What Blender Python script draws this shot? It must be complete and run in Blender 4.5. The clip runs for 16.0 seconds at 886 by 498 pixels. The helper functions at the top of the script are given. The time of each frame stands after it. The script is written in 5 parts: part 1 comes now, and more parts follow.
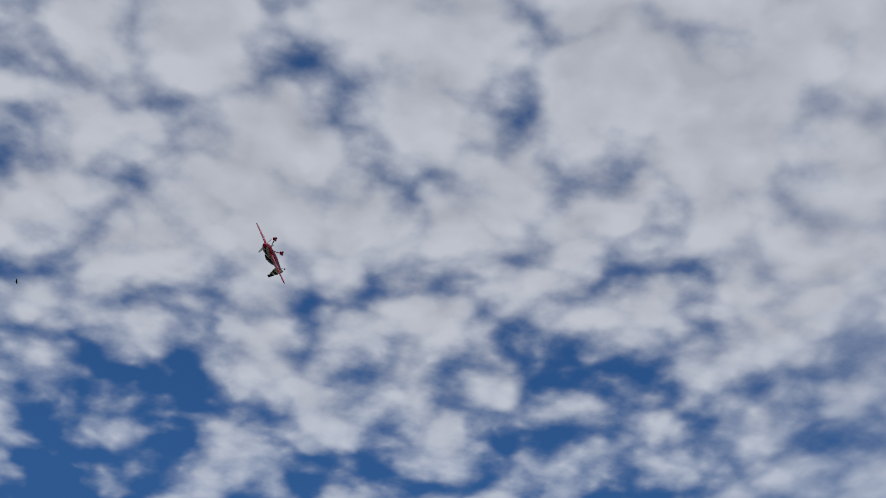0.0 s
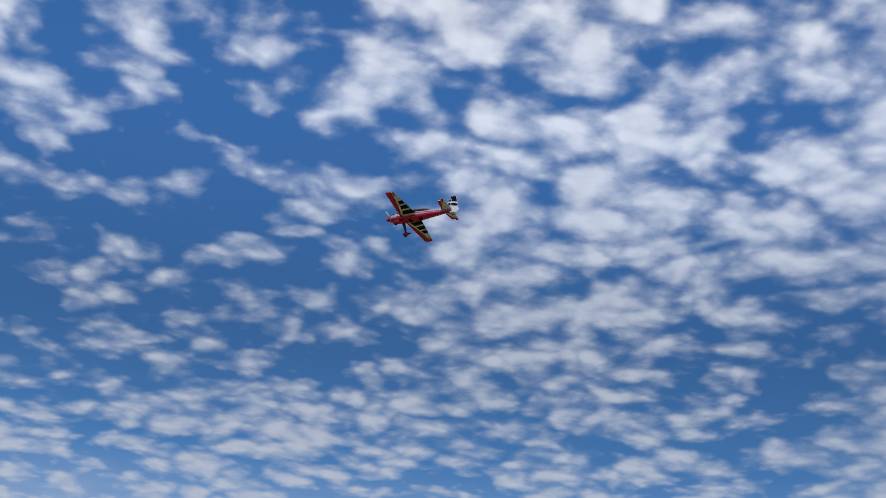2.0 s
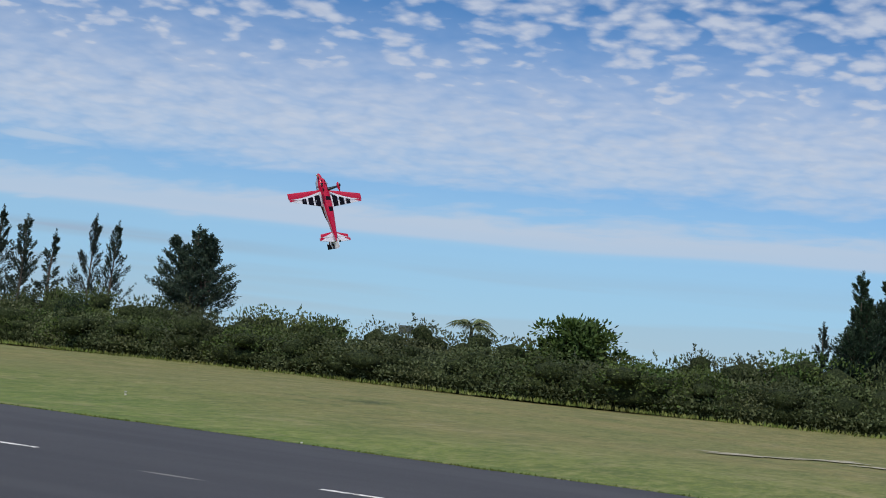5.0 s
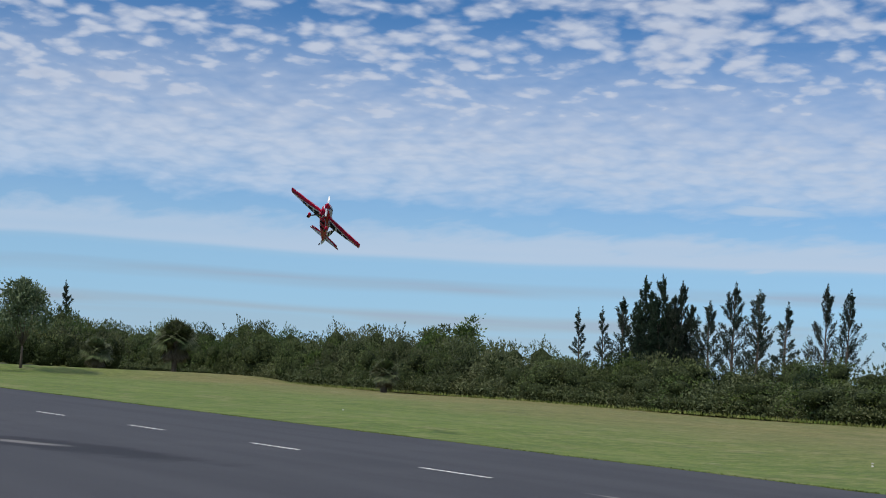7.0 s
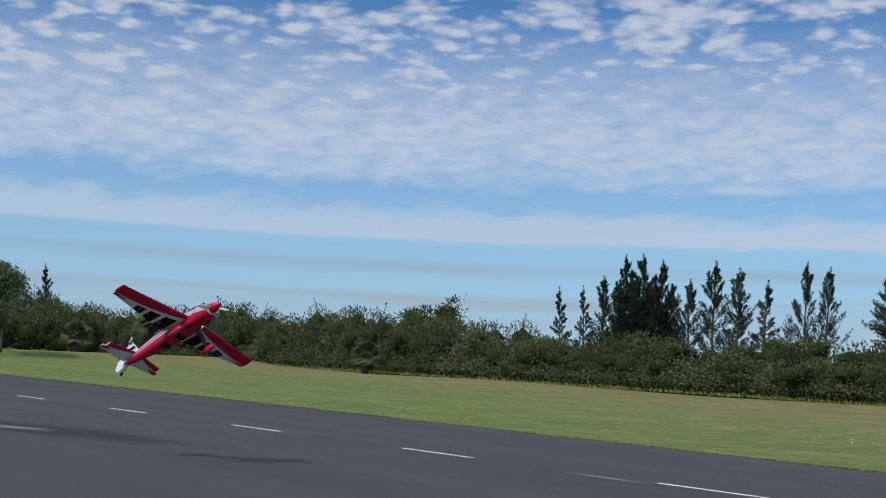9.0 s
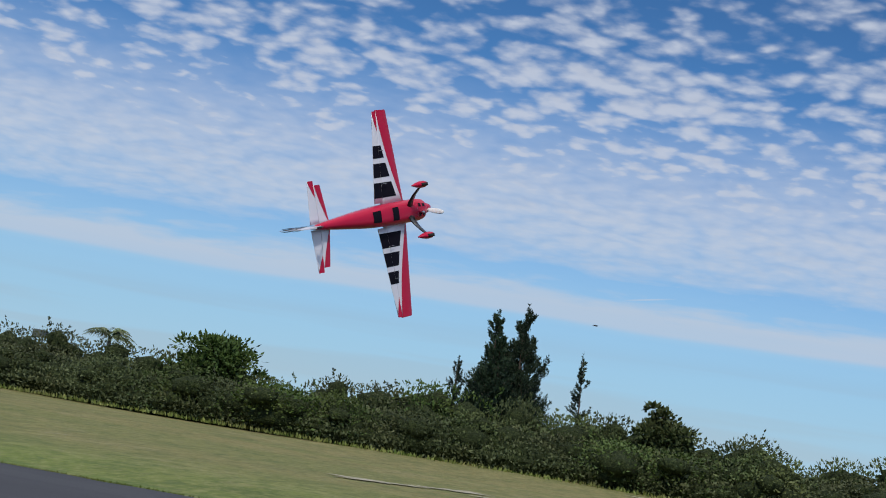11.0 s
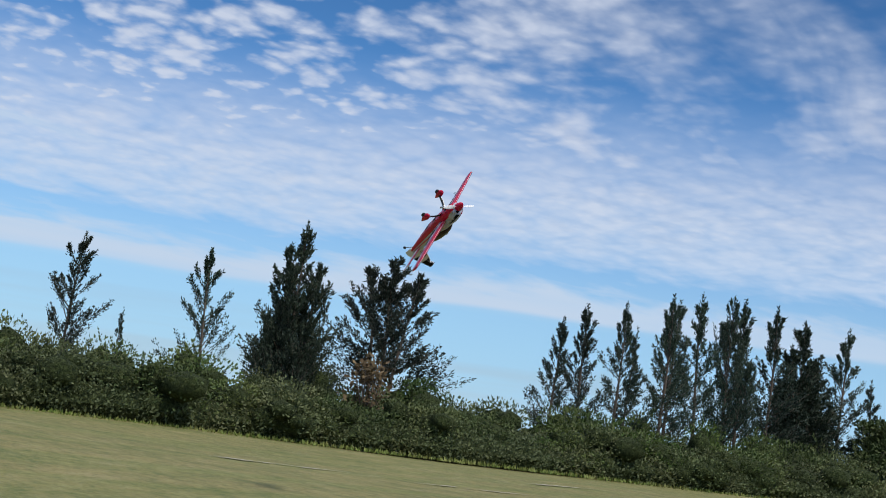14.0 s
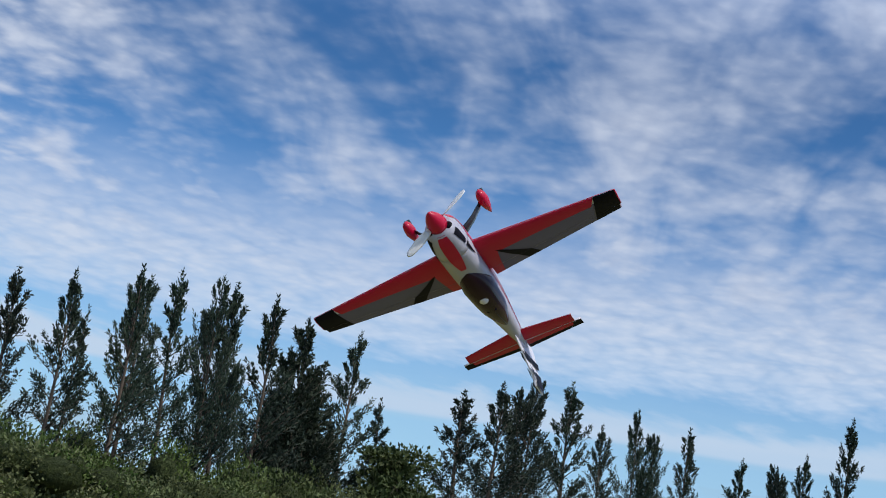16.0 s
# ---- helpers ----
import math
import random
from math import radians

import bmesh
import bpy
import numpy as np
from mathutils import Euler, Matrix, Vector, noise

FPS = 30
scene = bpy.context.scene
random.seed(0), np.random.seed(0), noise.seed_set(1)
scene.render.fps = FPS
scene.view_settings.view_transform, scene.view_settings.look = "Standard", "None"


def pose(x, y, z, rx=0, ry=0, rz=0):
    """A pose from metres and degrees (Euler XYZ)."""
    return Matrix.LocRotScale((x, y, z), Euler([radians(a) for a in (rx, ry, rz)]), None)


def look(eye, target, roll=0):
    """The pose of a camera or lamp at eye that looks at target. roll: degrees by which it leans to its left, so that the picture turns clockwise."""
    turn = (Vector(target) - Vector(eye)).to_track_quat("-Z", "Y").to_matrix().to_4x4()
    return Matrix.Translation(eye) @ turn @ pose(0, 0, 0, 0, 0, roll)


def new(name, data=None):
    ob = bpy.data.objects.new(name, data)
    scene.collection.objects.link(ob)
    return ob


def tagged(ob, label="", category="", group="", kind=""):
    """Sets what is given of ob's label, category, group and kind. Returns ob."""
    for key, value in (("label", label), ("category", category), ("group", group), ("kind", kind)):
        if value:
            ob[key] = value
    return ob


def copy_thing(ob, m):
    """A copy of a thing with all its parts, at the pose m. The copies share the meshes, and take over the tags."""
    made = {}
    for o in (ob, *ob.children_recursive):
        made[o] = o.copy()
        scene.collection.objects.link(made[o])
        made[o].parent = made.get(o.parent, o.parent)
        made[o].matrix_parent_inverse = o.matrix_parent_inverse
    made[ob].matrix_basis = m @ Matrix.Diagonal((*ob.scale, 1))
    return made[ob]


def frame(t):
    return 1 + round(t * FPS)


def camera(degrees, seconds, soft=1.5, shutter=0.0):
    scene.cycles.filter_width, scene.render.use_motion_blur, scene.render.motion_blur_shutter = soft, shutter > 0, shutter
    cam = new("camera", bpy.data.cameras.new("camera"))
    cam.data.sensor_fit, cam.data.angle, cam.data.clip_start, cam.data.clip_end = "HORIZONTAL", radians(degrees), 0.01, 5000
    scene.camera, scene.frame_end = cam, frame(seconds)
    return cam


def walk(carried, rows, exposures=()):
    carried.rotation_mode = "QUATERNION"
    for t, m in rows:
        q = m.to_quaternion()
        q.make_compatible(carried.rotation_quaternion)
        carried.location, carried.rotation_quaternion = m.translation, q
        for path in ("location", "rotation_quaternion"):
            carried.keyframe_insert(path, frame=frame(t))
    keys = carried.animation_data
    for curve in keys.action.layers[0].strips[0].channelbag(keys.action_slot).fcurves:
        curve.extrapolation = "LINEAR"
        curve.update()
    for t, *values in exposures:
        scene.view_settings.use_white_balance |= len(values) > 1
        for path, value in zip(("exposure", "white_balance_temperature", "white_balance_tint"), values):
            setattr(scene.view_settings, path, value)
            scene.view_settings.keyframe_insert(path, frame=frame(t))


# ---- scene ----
# ---- camera ----
cam = camera(34.2, 16.0, soft=1.0)
CAMERA_ROWS = [
    (0, pose(0.00, 0.00, 1.60, 128.305, -1.395, -20.552)),
    (0.5, pose(0.00, 0.00, 1.60, 124.081, -2.35, -19.45)),
    (1, pose(0.00, 0.00, 1.60, 120.243, -3.119, -18.268)),
    (1.5, pose(0.00, 0.00, 1.60, 116.399, -3.652, -16.81)),
    (2, pose(0.00, 0.00, 1.60, 112.822, -3.791, -15.297)),
    (2.5, pose(0.00, 0.00, 1.60, 107.984, -3.53, -12.697)),
    (3, pose(0.00, 0.00, 1.60, 104.254, -4.501, -7.723)),
    (3.5, pose(0.00, 0.00, 1.60, 101.371, -5.754, -0.742)),
    (4, pose(0.00, 0.00, 1.60, 98.283, -6.412, 7.523)),
    (4.2, pose(0.00, 0.00, 1.60, 97.015, -6.453, 11.155)),
    (6.3, pose(0.00, 0.00, 1.60, 93.615, -3.179, 47.718)),
    (6.5, pose(0.00, 0.00, 1.60, 94.058, -3.177, 50.15)),
    (7, pose(0.00, 0.00, 1.60, 94.835, -2.888, 55.172)),
    (7.5, pose(0.00, 0.00, 1.60, 95.248, -2.364, 58.299)),
    (8, pose(0.00, 0.00, 1.60, 95.413, -1.81, 59.263)),
    (8.5, pose(0.00, 0.00, 1.60, 95.103, -1.796, 58.042)),
    (9, pose(0.00, 0.00, 1.60, 94.102, -2.417, 54.435)),
    (9.5, pose(0.00, 0.00, 1.60, 92.78, -3.532, 48.249)),
    (9.7, pose(0.00, 0.00, 1.60, 92.173, -4.302, 44.898)),
    (11.8, pose(0.00, 0.00, 1.60, 99.248, -10.029, -2.338)),
    (12, pose(0.00, 0.00, 1.60, 99.125, -10.329, -3.53)),
    (12.5, pose(0.00, 0.00, 1.60, 98.144, -10.292, -7.6)),
    (13, pose(0.00, 0.00, 1.60, 96.715, -8.771, -15.146)),
    (13.5, pose(0.00, 0.00, 1.60, 94.885, -5.456, -24.429)),
    (13.8, pose(0.00, 0.00, 1.60, 96.003, -6.902, -29.408)),
    (13.9, pose(1.22, 1.33, 1.60, 96.404, -7.362, -31.077)),
    (14, pose(3.65, 3.98, 1.60, 96.818, -7.81, -32.752)),
    (14.1, pose(6.15, 6.71, 1.60, 97.326, -8.02, -34.429)),
    (14.2, pose(8.65, 9.44, 1.60, 97.84, -8.215, -36.109)),
    (14.3, pose(11.15, 12.16, 1.60, 98.36, -8.395, -37.791)),
    (14.4, pose(13.31, 14.52, 1.60, 98.885, -8.56, -39.475)),
    (14.5, pose(14.60, 15.92, 1.60, 99.415, -8.71, -41.162)),
    (14.7, pose(15.68, 17.10, 1.60, 99.354, -8.765, -44.185)),
    (15, pose(16.62, 18.13, 1.60, 99.269, -8.853, -48.72)),
    (15.5, pose(16.89, 18.43, 1.60, 100.622, -8.849, -53.199)),
    (16, pose(16.89, 18.43, 1.60, 101.161, -8.996, -54.047)),
]
walk(cam, CAMERA_ROWS, exposures=[(0, -0.88), (0.5, -0.80), (1.0, -0.70), (1.5, -0.58), (2.0, -0.40), (2.5, -0.36), (3.0, -0.30), (4.2, -0.26), (6.3, -0.13), (7.5, -0.21), (9.0, -0.22), (9.7, -0.13), (11.8, -0.30), (12.6, -0.32), (13.0, -0.29), (13.5, -0.13), (14.5, 0.02), (16, -0.02)])

# ---- sky and sun ----
SUN_AZ, SUN_EL = 174.0, 50.0   # degrees from +y towards +x, and above the horizon


class Nodes:
    """Short hand for building a node tree."""

    def __init__(self, tree):
        self.tree = tree
        tree.nodes.clear()

    def add(self, kind, **settings):
        n = self.tree.nodes.new(kind)
        for k, v in settings.items():
            if k == "blend_type":
                n.blend_type = v
            elif k == "data_type":
                n.data_type = v
            elif k == "operation":
                n.operation = v
            elif k == "noise_dimensions":
                n.noise_dimensions = v
            elif k == "interpolation_type":
                n.interpolation_type = v
        return n

    def put(self, socket, value):
        if isinstance(value, bpy.types.NodeSocket):
            self.tree.links.new(value, socket)
        else:
            socket.default_value = value

    def math(self, op, a, b=0.0, c=0.0, clamp=False):
        n = self.add("ShaderNodeMath", operation=op)
        n.use_clamp = clamp
        for i, v in enumerate((a, b, c)):
            self.put(n.inputs[i], v)
        return n.outputs[0]

    def ramp(self, value, low, high, to_low=0.0, to_high=1.0):
        n = self.add("ShaderNodeMapRange", interpolation_type="SMOOTHSTEP")
        for i, v in enumerate((value, low, high, to_low, to_high)):
            self.put(n.inputs[i], v)
        return n.outputs[0]

    def noise(self, vector, scale, detail=3.0, rough=0.5, distort=0.0):
        n = self.add("ShaderNodeTexNoise")
        self.put(n.inputs["Vector"], vector)
        for k, v in (("Scale", scale), ("Detail", detail), ("Roughness", rough), ("Distortion", distort)):
            n.inputs[k].default_value = v
        return n.outputs[0]

    def mix(self, fac, a, b):
        n = self.add("ShaderNodeMix", data_type="RGBA")
        self.put(n.inputs[0], fac)
        self.put(n.inputs[6], a)
        self.put(n.inputs[7], b)
        return n.outputs[2]

    def xyz(self, x, y, z):
        n = self.add("ShaderNodeCombineXYZ")
        for i, v in enumerate((x, y, z)):
            self.put(n.inputs[i], v)
        return n.outputs[0]


def build_sky():
    world = bpy.data.worlds.new("sky")
    scene.world = world
    world.use_nodes = True
    N = Nodes(world.node_tree)
    sky = N.add("ShaderNodeTexSky")
    sky.sky_type, sky.sun_disc = "NISHITA", False
    sky.sun_elevation, sky.sun_rotation = radians(SUN_EL), radians(SUN_AZ)
    sky.altitude, sky.air_density, sky.dust_density, sky.ozone_density = 0, 1.0, 0.0, 4.0
    co = N.add("ShaderNodeTexCoord")
    sep = N.add("ShaderNodeSeparateXYZ")
    N.put(sep.inputs[0], co.outputs["Generated"])
    x, y, z = sep.outputs
    # the plan of the cloud deck; the puffs have thickness, so the deck flattens less than a sheet towards the horizon
    up = N.math("ADD", N.math("MAXIMUM", z, 0.0), 0.17)
    u, v = N.math("DIVIDE", x, up), N.math("DIVIDE", y, up)
    plan = N.xyz(u, v, 3.7)

    def puffs(du, dv):
        """Rounded heaps of two sizes, crumbled at their rims."""
        at = N.xyz(N.math("ADD", u, du), N.math("ADD", v, dv), 1.3)
        wa = N.math("MULTIPLY", N.math("SUBTRACT", N.noise(at, 6.0, 4.0, 0.55), 0.5), 0.11)
        wb = N.math("MULTIPLY", N.math("SUBTRACT", N.noise(N.xyz(N.math("ADD", v, dv), N.math("ADD", u, du), 9.0), 6.0, 4.0, 0.55), 0.5), 0.11)
        bent = N.xyz(N.math("ADD", N.math("ADD", u, du), wa), N.math("ADD", N.math("ADD", v, dv), wb), 0.0)
        heaps = []
        for size, smooth in ((12.5, 0.7), (30.0, 0.6)):
            cells = N.add("ShaderNodeTexVoronoi")
            cells.feature, cells.voronoi_dimensions = "SMOOTH_F1", "2D"
            N.put(cells.inputs["Vector"], bent)
            cells.inputs["Scale"].default_value, cells.inputs["Smoothness"].default_value = size, smooth
            heaps.append(N.math("SUBTRACT", 0.42, cells.outputs["Distance"]))
        crumb = N.math("SUBTRACT", N.noise(at, 20.0, 4.0, 0.55), 0.5)
        h = N.math("ADD", N.math("MULTIPLY", heaps[0], 0.80), N.math("MULTIPLY", heaps[1], 0.40))
        return N.math("ADD", h, N.math("MULTIPLY", crumb, 0.70))
    heap = puffs(0.0, 0.0)
    streets = N.noise(N.xyz(N.math("MULTIPLY", u, 3.4), N.math("MULTIPLY", v, 1.5), 5.0), 1.0, 2.0, 0.5)
    broad = N.noise(plan, 2.1, 2.0, 0.5)
    ripple = N.noise(N.xyz(N.math("MULTIPLY", u, 1.6), N.math("MULTIPLY", v, 2.6), 7.1), 3.6, 4.0, 0.50, 0.25)
    # towards +x the puffs give way to soft torn sheets
    torn_sheet = N.ramp(x, 0.40, 0.68)
    sheet = N.noise(N.xyz(N.math("ADD", N.math("MULTIPLY", u, 0.8), N.math("MULTIPLY", v, 0.9)), N.math("SUBTRACT", N.math("MULTIPLY", v, 2.6), N.math("MULTIPLY", u, 1.6)), 2.0), 1.9, 4.0, 0.50, 0.4)
    density = N.math("MULTIPLY", heap, N.ramp(x, 0.38, 0.68, 1.0, 0.35))
    density = N.math("ADD", density, N.math("MULTIPLY", torn_sheet, N.math("MULTIPLY", N.math("SUBTRACT", sheet, 0.50), 1.6)))
    density = N.math("ADD", density, N.math("MULTIPLY", N.math("SUBTRACT", streets, 0.5), 0.75))
    density = N.math("ADD", density, N.math("MULTIPLY", N.math("SUBTRACT", broad, 0.5), 0.55))
    # more cover overhead and, above the middle, towards +x; a veil low down
    density = N.math("ADD", density, N.ramp(z, 0.42, 0.68, 0.0, 0.30))
    density = N.math("ADD", density, N.math("MULTIPLY", N.ramp(z, 0.30, 0.45), N.ramp(x, -0.05, 0.50, -0.02, 0.14)))
    density = N.math("ADD", density, N.ramp(z, 0.36, 0.20, 0.0, 0.10))
    lo_edge = N.math("SUBTRACT", -0.16, N.math("MULTIPLY", torn_sheet, 0.16))
    hi_edge = N.math("ADD", 0.54, N.math("MULTIPLY", torn_sheet, 0.25))
    cover = N.ramp(density, lo_edge, hi_edge)
    # a clear strip above the horizon, with a level streak and thin grey bands in it
    band_at = N.xyz(N.math("MULTIPLY", x, 1.2), N.math("MULTIPLY", y, 1.2), N.math("MULTIPLY", z, 30.0))
    bands = N.noise(band_at, 1.5, 3.0, 0.5, 0.2)
    wander = N.math("MULTIPLY", N.math("SUBTRACT", N.noise(N.xyz(x, y, 0.0), 2.2, 2.0), 0.5), 0.03)
    fray = N.math("MULTIPLY", N.math("SUBTRACT", ripple, 0.5), 0.03)
    zl = N.math("ADD", z, wander)
    zf = N.math("ADD", zl, fray)
    cover = N.math("MULTIPLY", N.math("MULTIPLY", cover, 0.92), N.ramp(zf, 0.105, 0.165))
    veil = N.math("MULTIPLY", N.math("MULTIPLY", N.ramp(zf, 0.100, 0.128), N.ramp(zl, 0.25, 0.14)), N.math("ADD", N.math("ADD", 0.60, N.math("MULTIPLY", ripple, 0.45)), N.math("MULTIPLY", heap, 0.50)))
    streak = N.math("MULTIPLY", N.math("MULTIPLY", N.ramp(zl, 0.072, 0.080), N.ramp(zf, 0.112, 0.088)), N.math("ADD", 0.68, N.math("MULTIPLY", bands, 0.5)))
    thin = N.math("MULTIPLY", N.math("MULTIPLY", N.ramp(bands, 0.46, 0.60), N.ramp(zl, 0.072, 0.050)), 0.55)
    haze = N.math("MULTIPLY", N.ramp(z, 0.20, 0.0), 0.70)
    # two level grey bands of far cloud, and a few bright torn scraps above them
    far_a = N.math("MULTIPLY", N.ramp(N.math("ABSOLUTE", N.math("SUBTRACT", zl, 0.058)), 0.007, 0.001), N.ramp(bands, 0.30, 0.55))
    far_b = N.math("MULTIPLY", N.ramp(N.math("ABSOLUTE", N.math("SUBTRACT", zl, 0.034)), 0.009, 0.002), N.ramp(bands, 0.62, 0.40))
    thin = N.math("MAXIMUM", N.math("MULTIPLY", N.math("MAXIMUM", far_a, far_b), N.ramp(x, -0.45, -0.68, 0.0, 0.90)), N.math("MULTIPLY", thin, 0.6))
    # single bright scraps and old trails: bearing and slope of each, its half length, half height and tilt
    torn = N.noise(N.xyz(N.math("MULTIPLY", x, 9.0), N.math("MULTIPLY", y, 9.0), N.math("MULTIPLY", z, 60.0)), 1.0, 4.0, 0.55, 0.4)
    scraps = None
    for bearing, rise, wide, tall, tilt in ((-37.0, 0.078, 0.038, 0.0075, 0.06), (-42.7, 0.079, 0.018, 0.0035, 0.18), (-31.5, 0.080, 0.055, 0.006, -0.02),
                                            (-43.0, 0.118, 0.050, 0.006, -0.03), (-4.6, 0.103, 0.030, 0.0016, 0.17), (14.5, 0.160, 0.075, 0.0050, -0.08)):
        east, north = math.sin(radians(bearing)), math.cos(radians(bearing))
        along = N.math("SUBTRACT", N.math("MULTIPLY", x, north), N.math("MULTIPLY", y, east))
        above = N.math("SUBTRACT", N.math("SUBTRACT", z, rise), N.math("MULTIPLY", along, tilt))
        p, q = N.math("DIVIDE", along, wide), N.math("DIVIDE", above, tall)
        r = N.math("SQRT", N.math("ADD", N.math("MULTIPLY", p, p), N.math("MULTIPLY", q, q)))
        ahead = N.ramp(N.math("ADD", N.math("MULTIPLY", x, east), N.math("MULTIPLY", y, north)), 0.0, 0.3)
        one = N.math("MULTIPLY", N.ramp(N.math("ADD", r, N.math("MULTIPLY", N.math("SUBTRACT", torn, 0.5), 1.6)), 1.1, 0.3), N.math("MULTIPLY", ahead, 0.85))
        scraps = one if scraps is None else N.math("MAXIMUM", scraps, one)
    streak = N.math("MAXIMUM", streak, scraps)
    cover = N.math("MAXIMUM", N.math("MAXIMUM", cover, veil), N.math("MAXIMUM", streak, N.math("MAXIMUM", thin, haze)))
    # thick middles are greyer than the thin rims, and the sides turned from the sun are greyer still
    side = N.math("SUBTRACT", puffs(0.012, 0.035), heap)
    shade = N.math("ADD", N.ramp(density, 0.10, 0.75, 0.0, 0.75), N.math("MULTIPLY", side, 1.5))
    shade = N.math("MULTIPLY", N.math("MINIMUM", N.math("MAXIMUM", shade, 0.0), 1.0), N.ramp(z, 0.22, 0.55, 0.35, 1.0))
    white = N.mix(shade, (0.605, 0.668, 0.80, 1), (0.465, 0.51, 0.63, 1))
    white = N.mix(N.ramp(z, 0.38, 0.60), white, N.mix(shade, (0.645, 0.675, 0.745, 1), (0.50, 0.52, 0.58, 1)))
    grey = N.mix(N.math("MULTIPLY", thin, 1.6), white, (0.33, 0.40, 0.53, 1))
    low_white = N.mix(N.ramp(z, 0.035, 0.20), (0.36, 0.585, 0.87, 1), grey)
    low_white = N.mix(N.math("MULTIPLY", streak, 0.9), low_white, (0.54, 0.655, 0.81, 1))
    low_white = N.mix(N.math("MULTIPLY", thin, 1.5), low_white, (0.38, 0.45, 0.61, 1))
    deep = N.add("ShaderNodeHueSaturation")
    N.put(deep.inputs["Color"], sky.outputs[0])
    deep.inputs["Saturation"].default_value = 1.14
    tone = N.add("ShaderNodeMix", data_type="RGBA", blend_type="MULTIPLY")
    tone.inputs[0].default_value = 1.0
    N.put(tone.inputs[6], deep.outputs[0])
    tone.inputs[7].default_value = (0.62, 0.89, 1.12, 1)
    a, b = N.add("ShaderNodeBackground"), N.add("ShaderNodeBackground")
    N.put(a.inputs[0], tone.outputs[2])
    N.put(a.inputs[1], N.math("ADD", N.ramp(z, 0.31, 0.50, 0.078, 0.136), N.ramp(z, 0.33, 0.15, 0.0, 0.024)))
    N.put(b.inputs[0], low_white)
    # the thick overhead clouds are the brighter ones
    N.put(b.inputs[1], N.ramp(z, 0.31, 0.50, 1.02, 1.58))
    m = N.add("ShaderNodeMixShader")
    N.put(m.inputs[0], cover)
    N.put(m.inputs[1], a.outputs[0])
    N.put(m.inputs[2], b.outputs[0])
    out = N.add("ShaderNodeOutputWorld")
    N.put(out.inputs[0], m.outputs[0])


build_sky()
sun_data = bpy.data.lights.new("sun", "SUN")
sun_data.energy, sun_data.angle, sun_data.color = 2.75, radians(4.0), (1.0, 0.95, 0.87)
sun = new("sun", sun_data)
sun_way = Vector((math.sin(radians(SUN_AZ)) * math.cos(radians(SUN_EL)), math.cos(radians(SUN_AZ)) * math.cos(radians(SUN_EL)), math.sin(radians(SUN_EL))))
sun.matrix_world = look(sun_way * 200, (0, 0, 0))


# ---- materials ----
def material(name, build):
    m = bpy.data.materials.new(name)
    m.use_nodes = True
    N = Nodes(m.node_tree)
    shader = N.add("ShaderNodeBsdfPrincipled")
    out = N.add("ShaderNodeOutputMaterial")
    N.put(out.inputs[0], shader.outputs[0])
    build(N, shader)
    return m


def bump(N, shader, height, strength, distance):
    n = N.add("ShaderNodeBump")
    N.put(n.inputs["Height"], height)
    n.inputs["Strength"].default_value, n.inputs["Distance"].default_value = strength, distance
    N.put(shader.inputs["Normal"], n.outputs[0])


def world_point(N):
    return N.add("ShaderNodeNewGeometry").outputs["Position"]


def object_point(N):
    return N.add("ShaderNodeTexCoord").outputs["Object"]


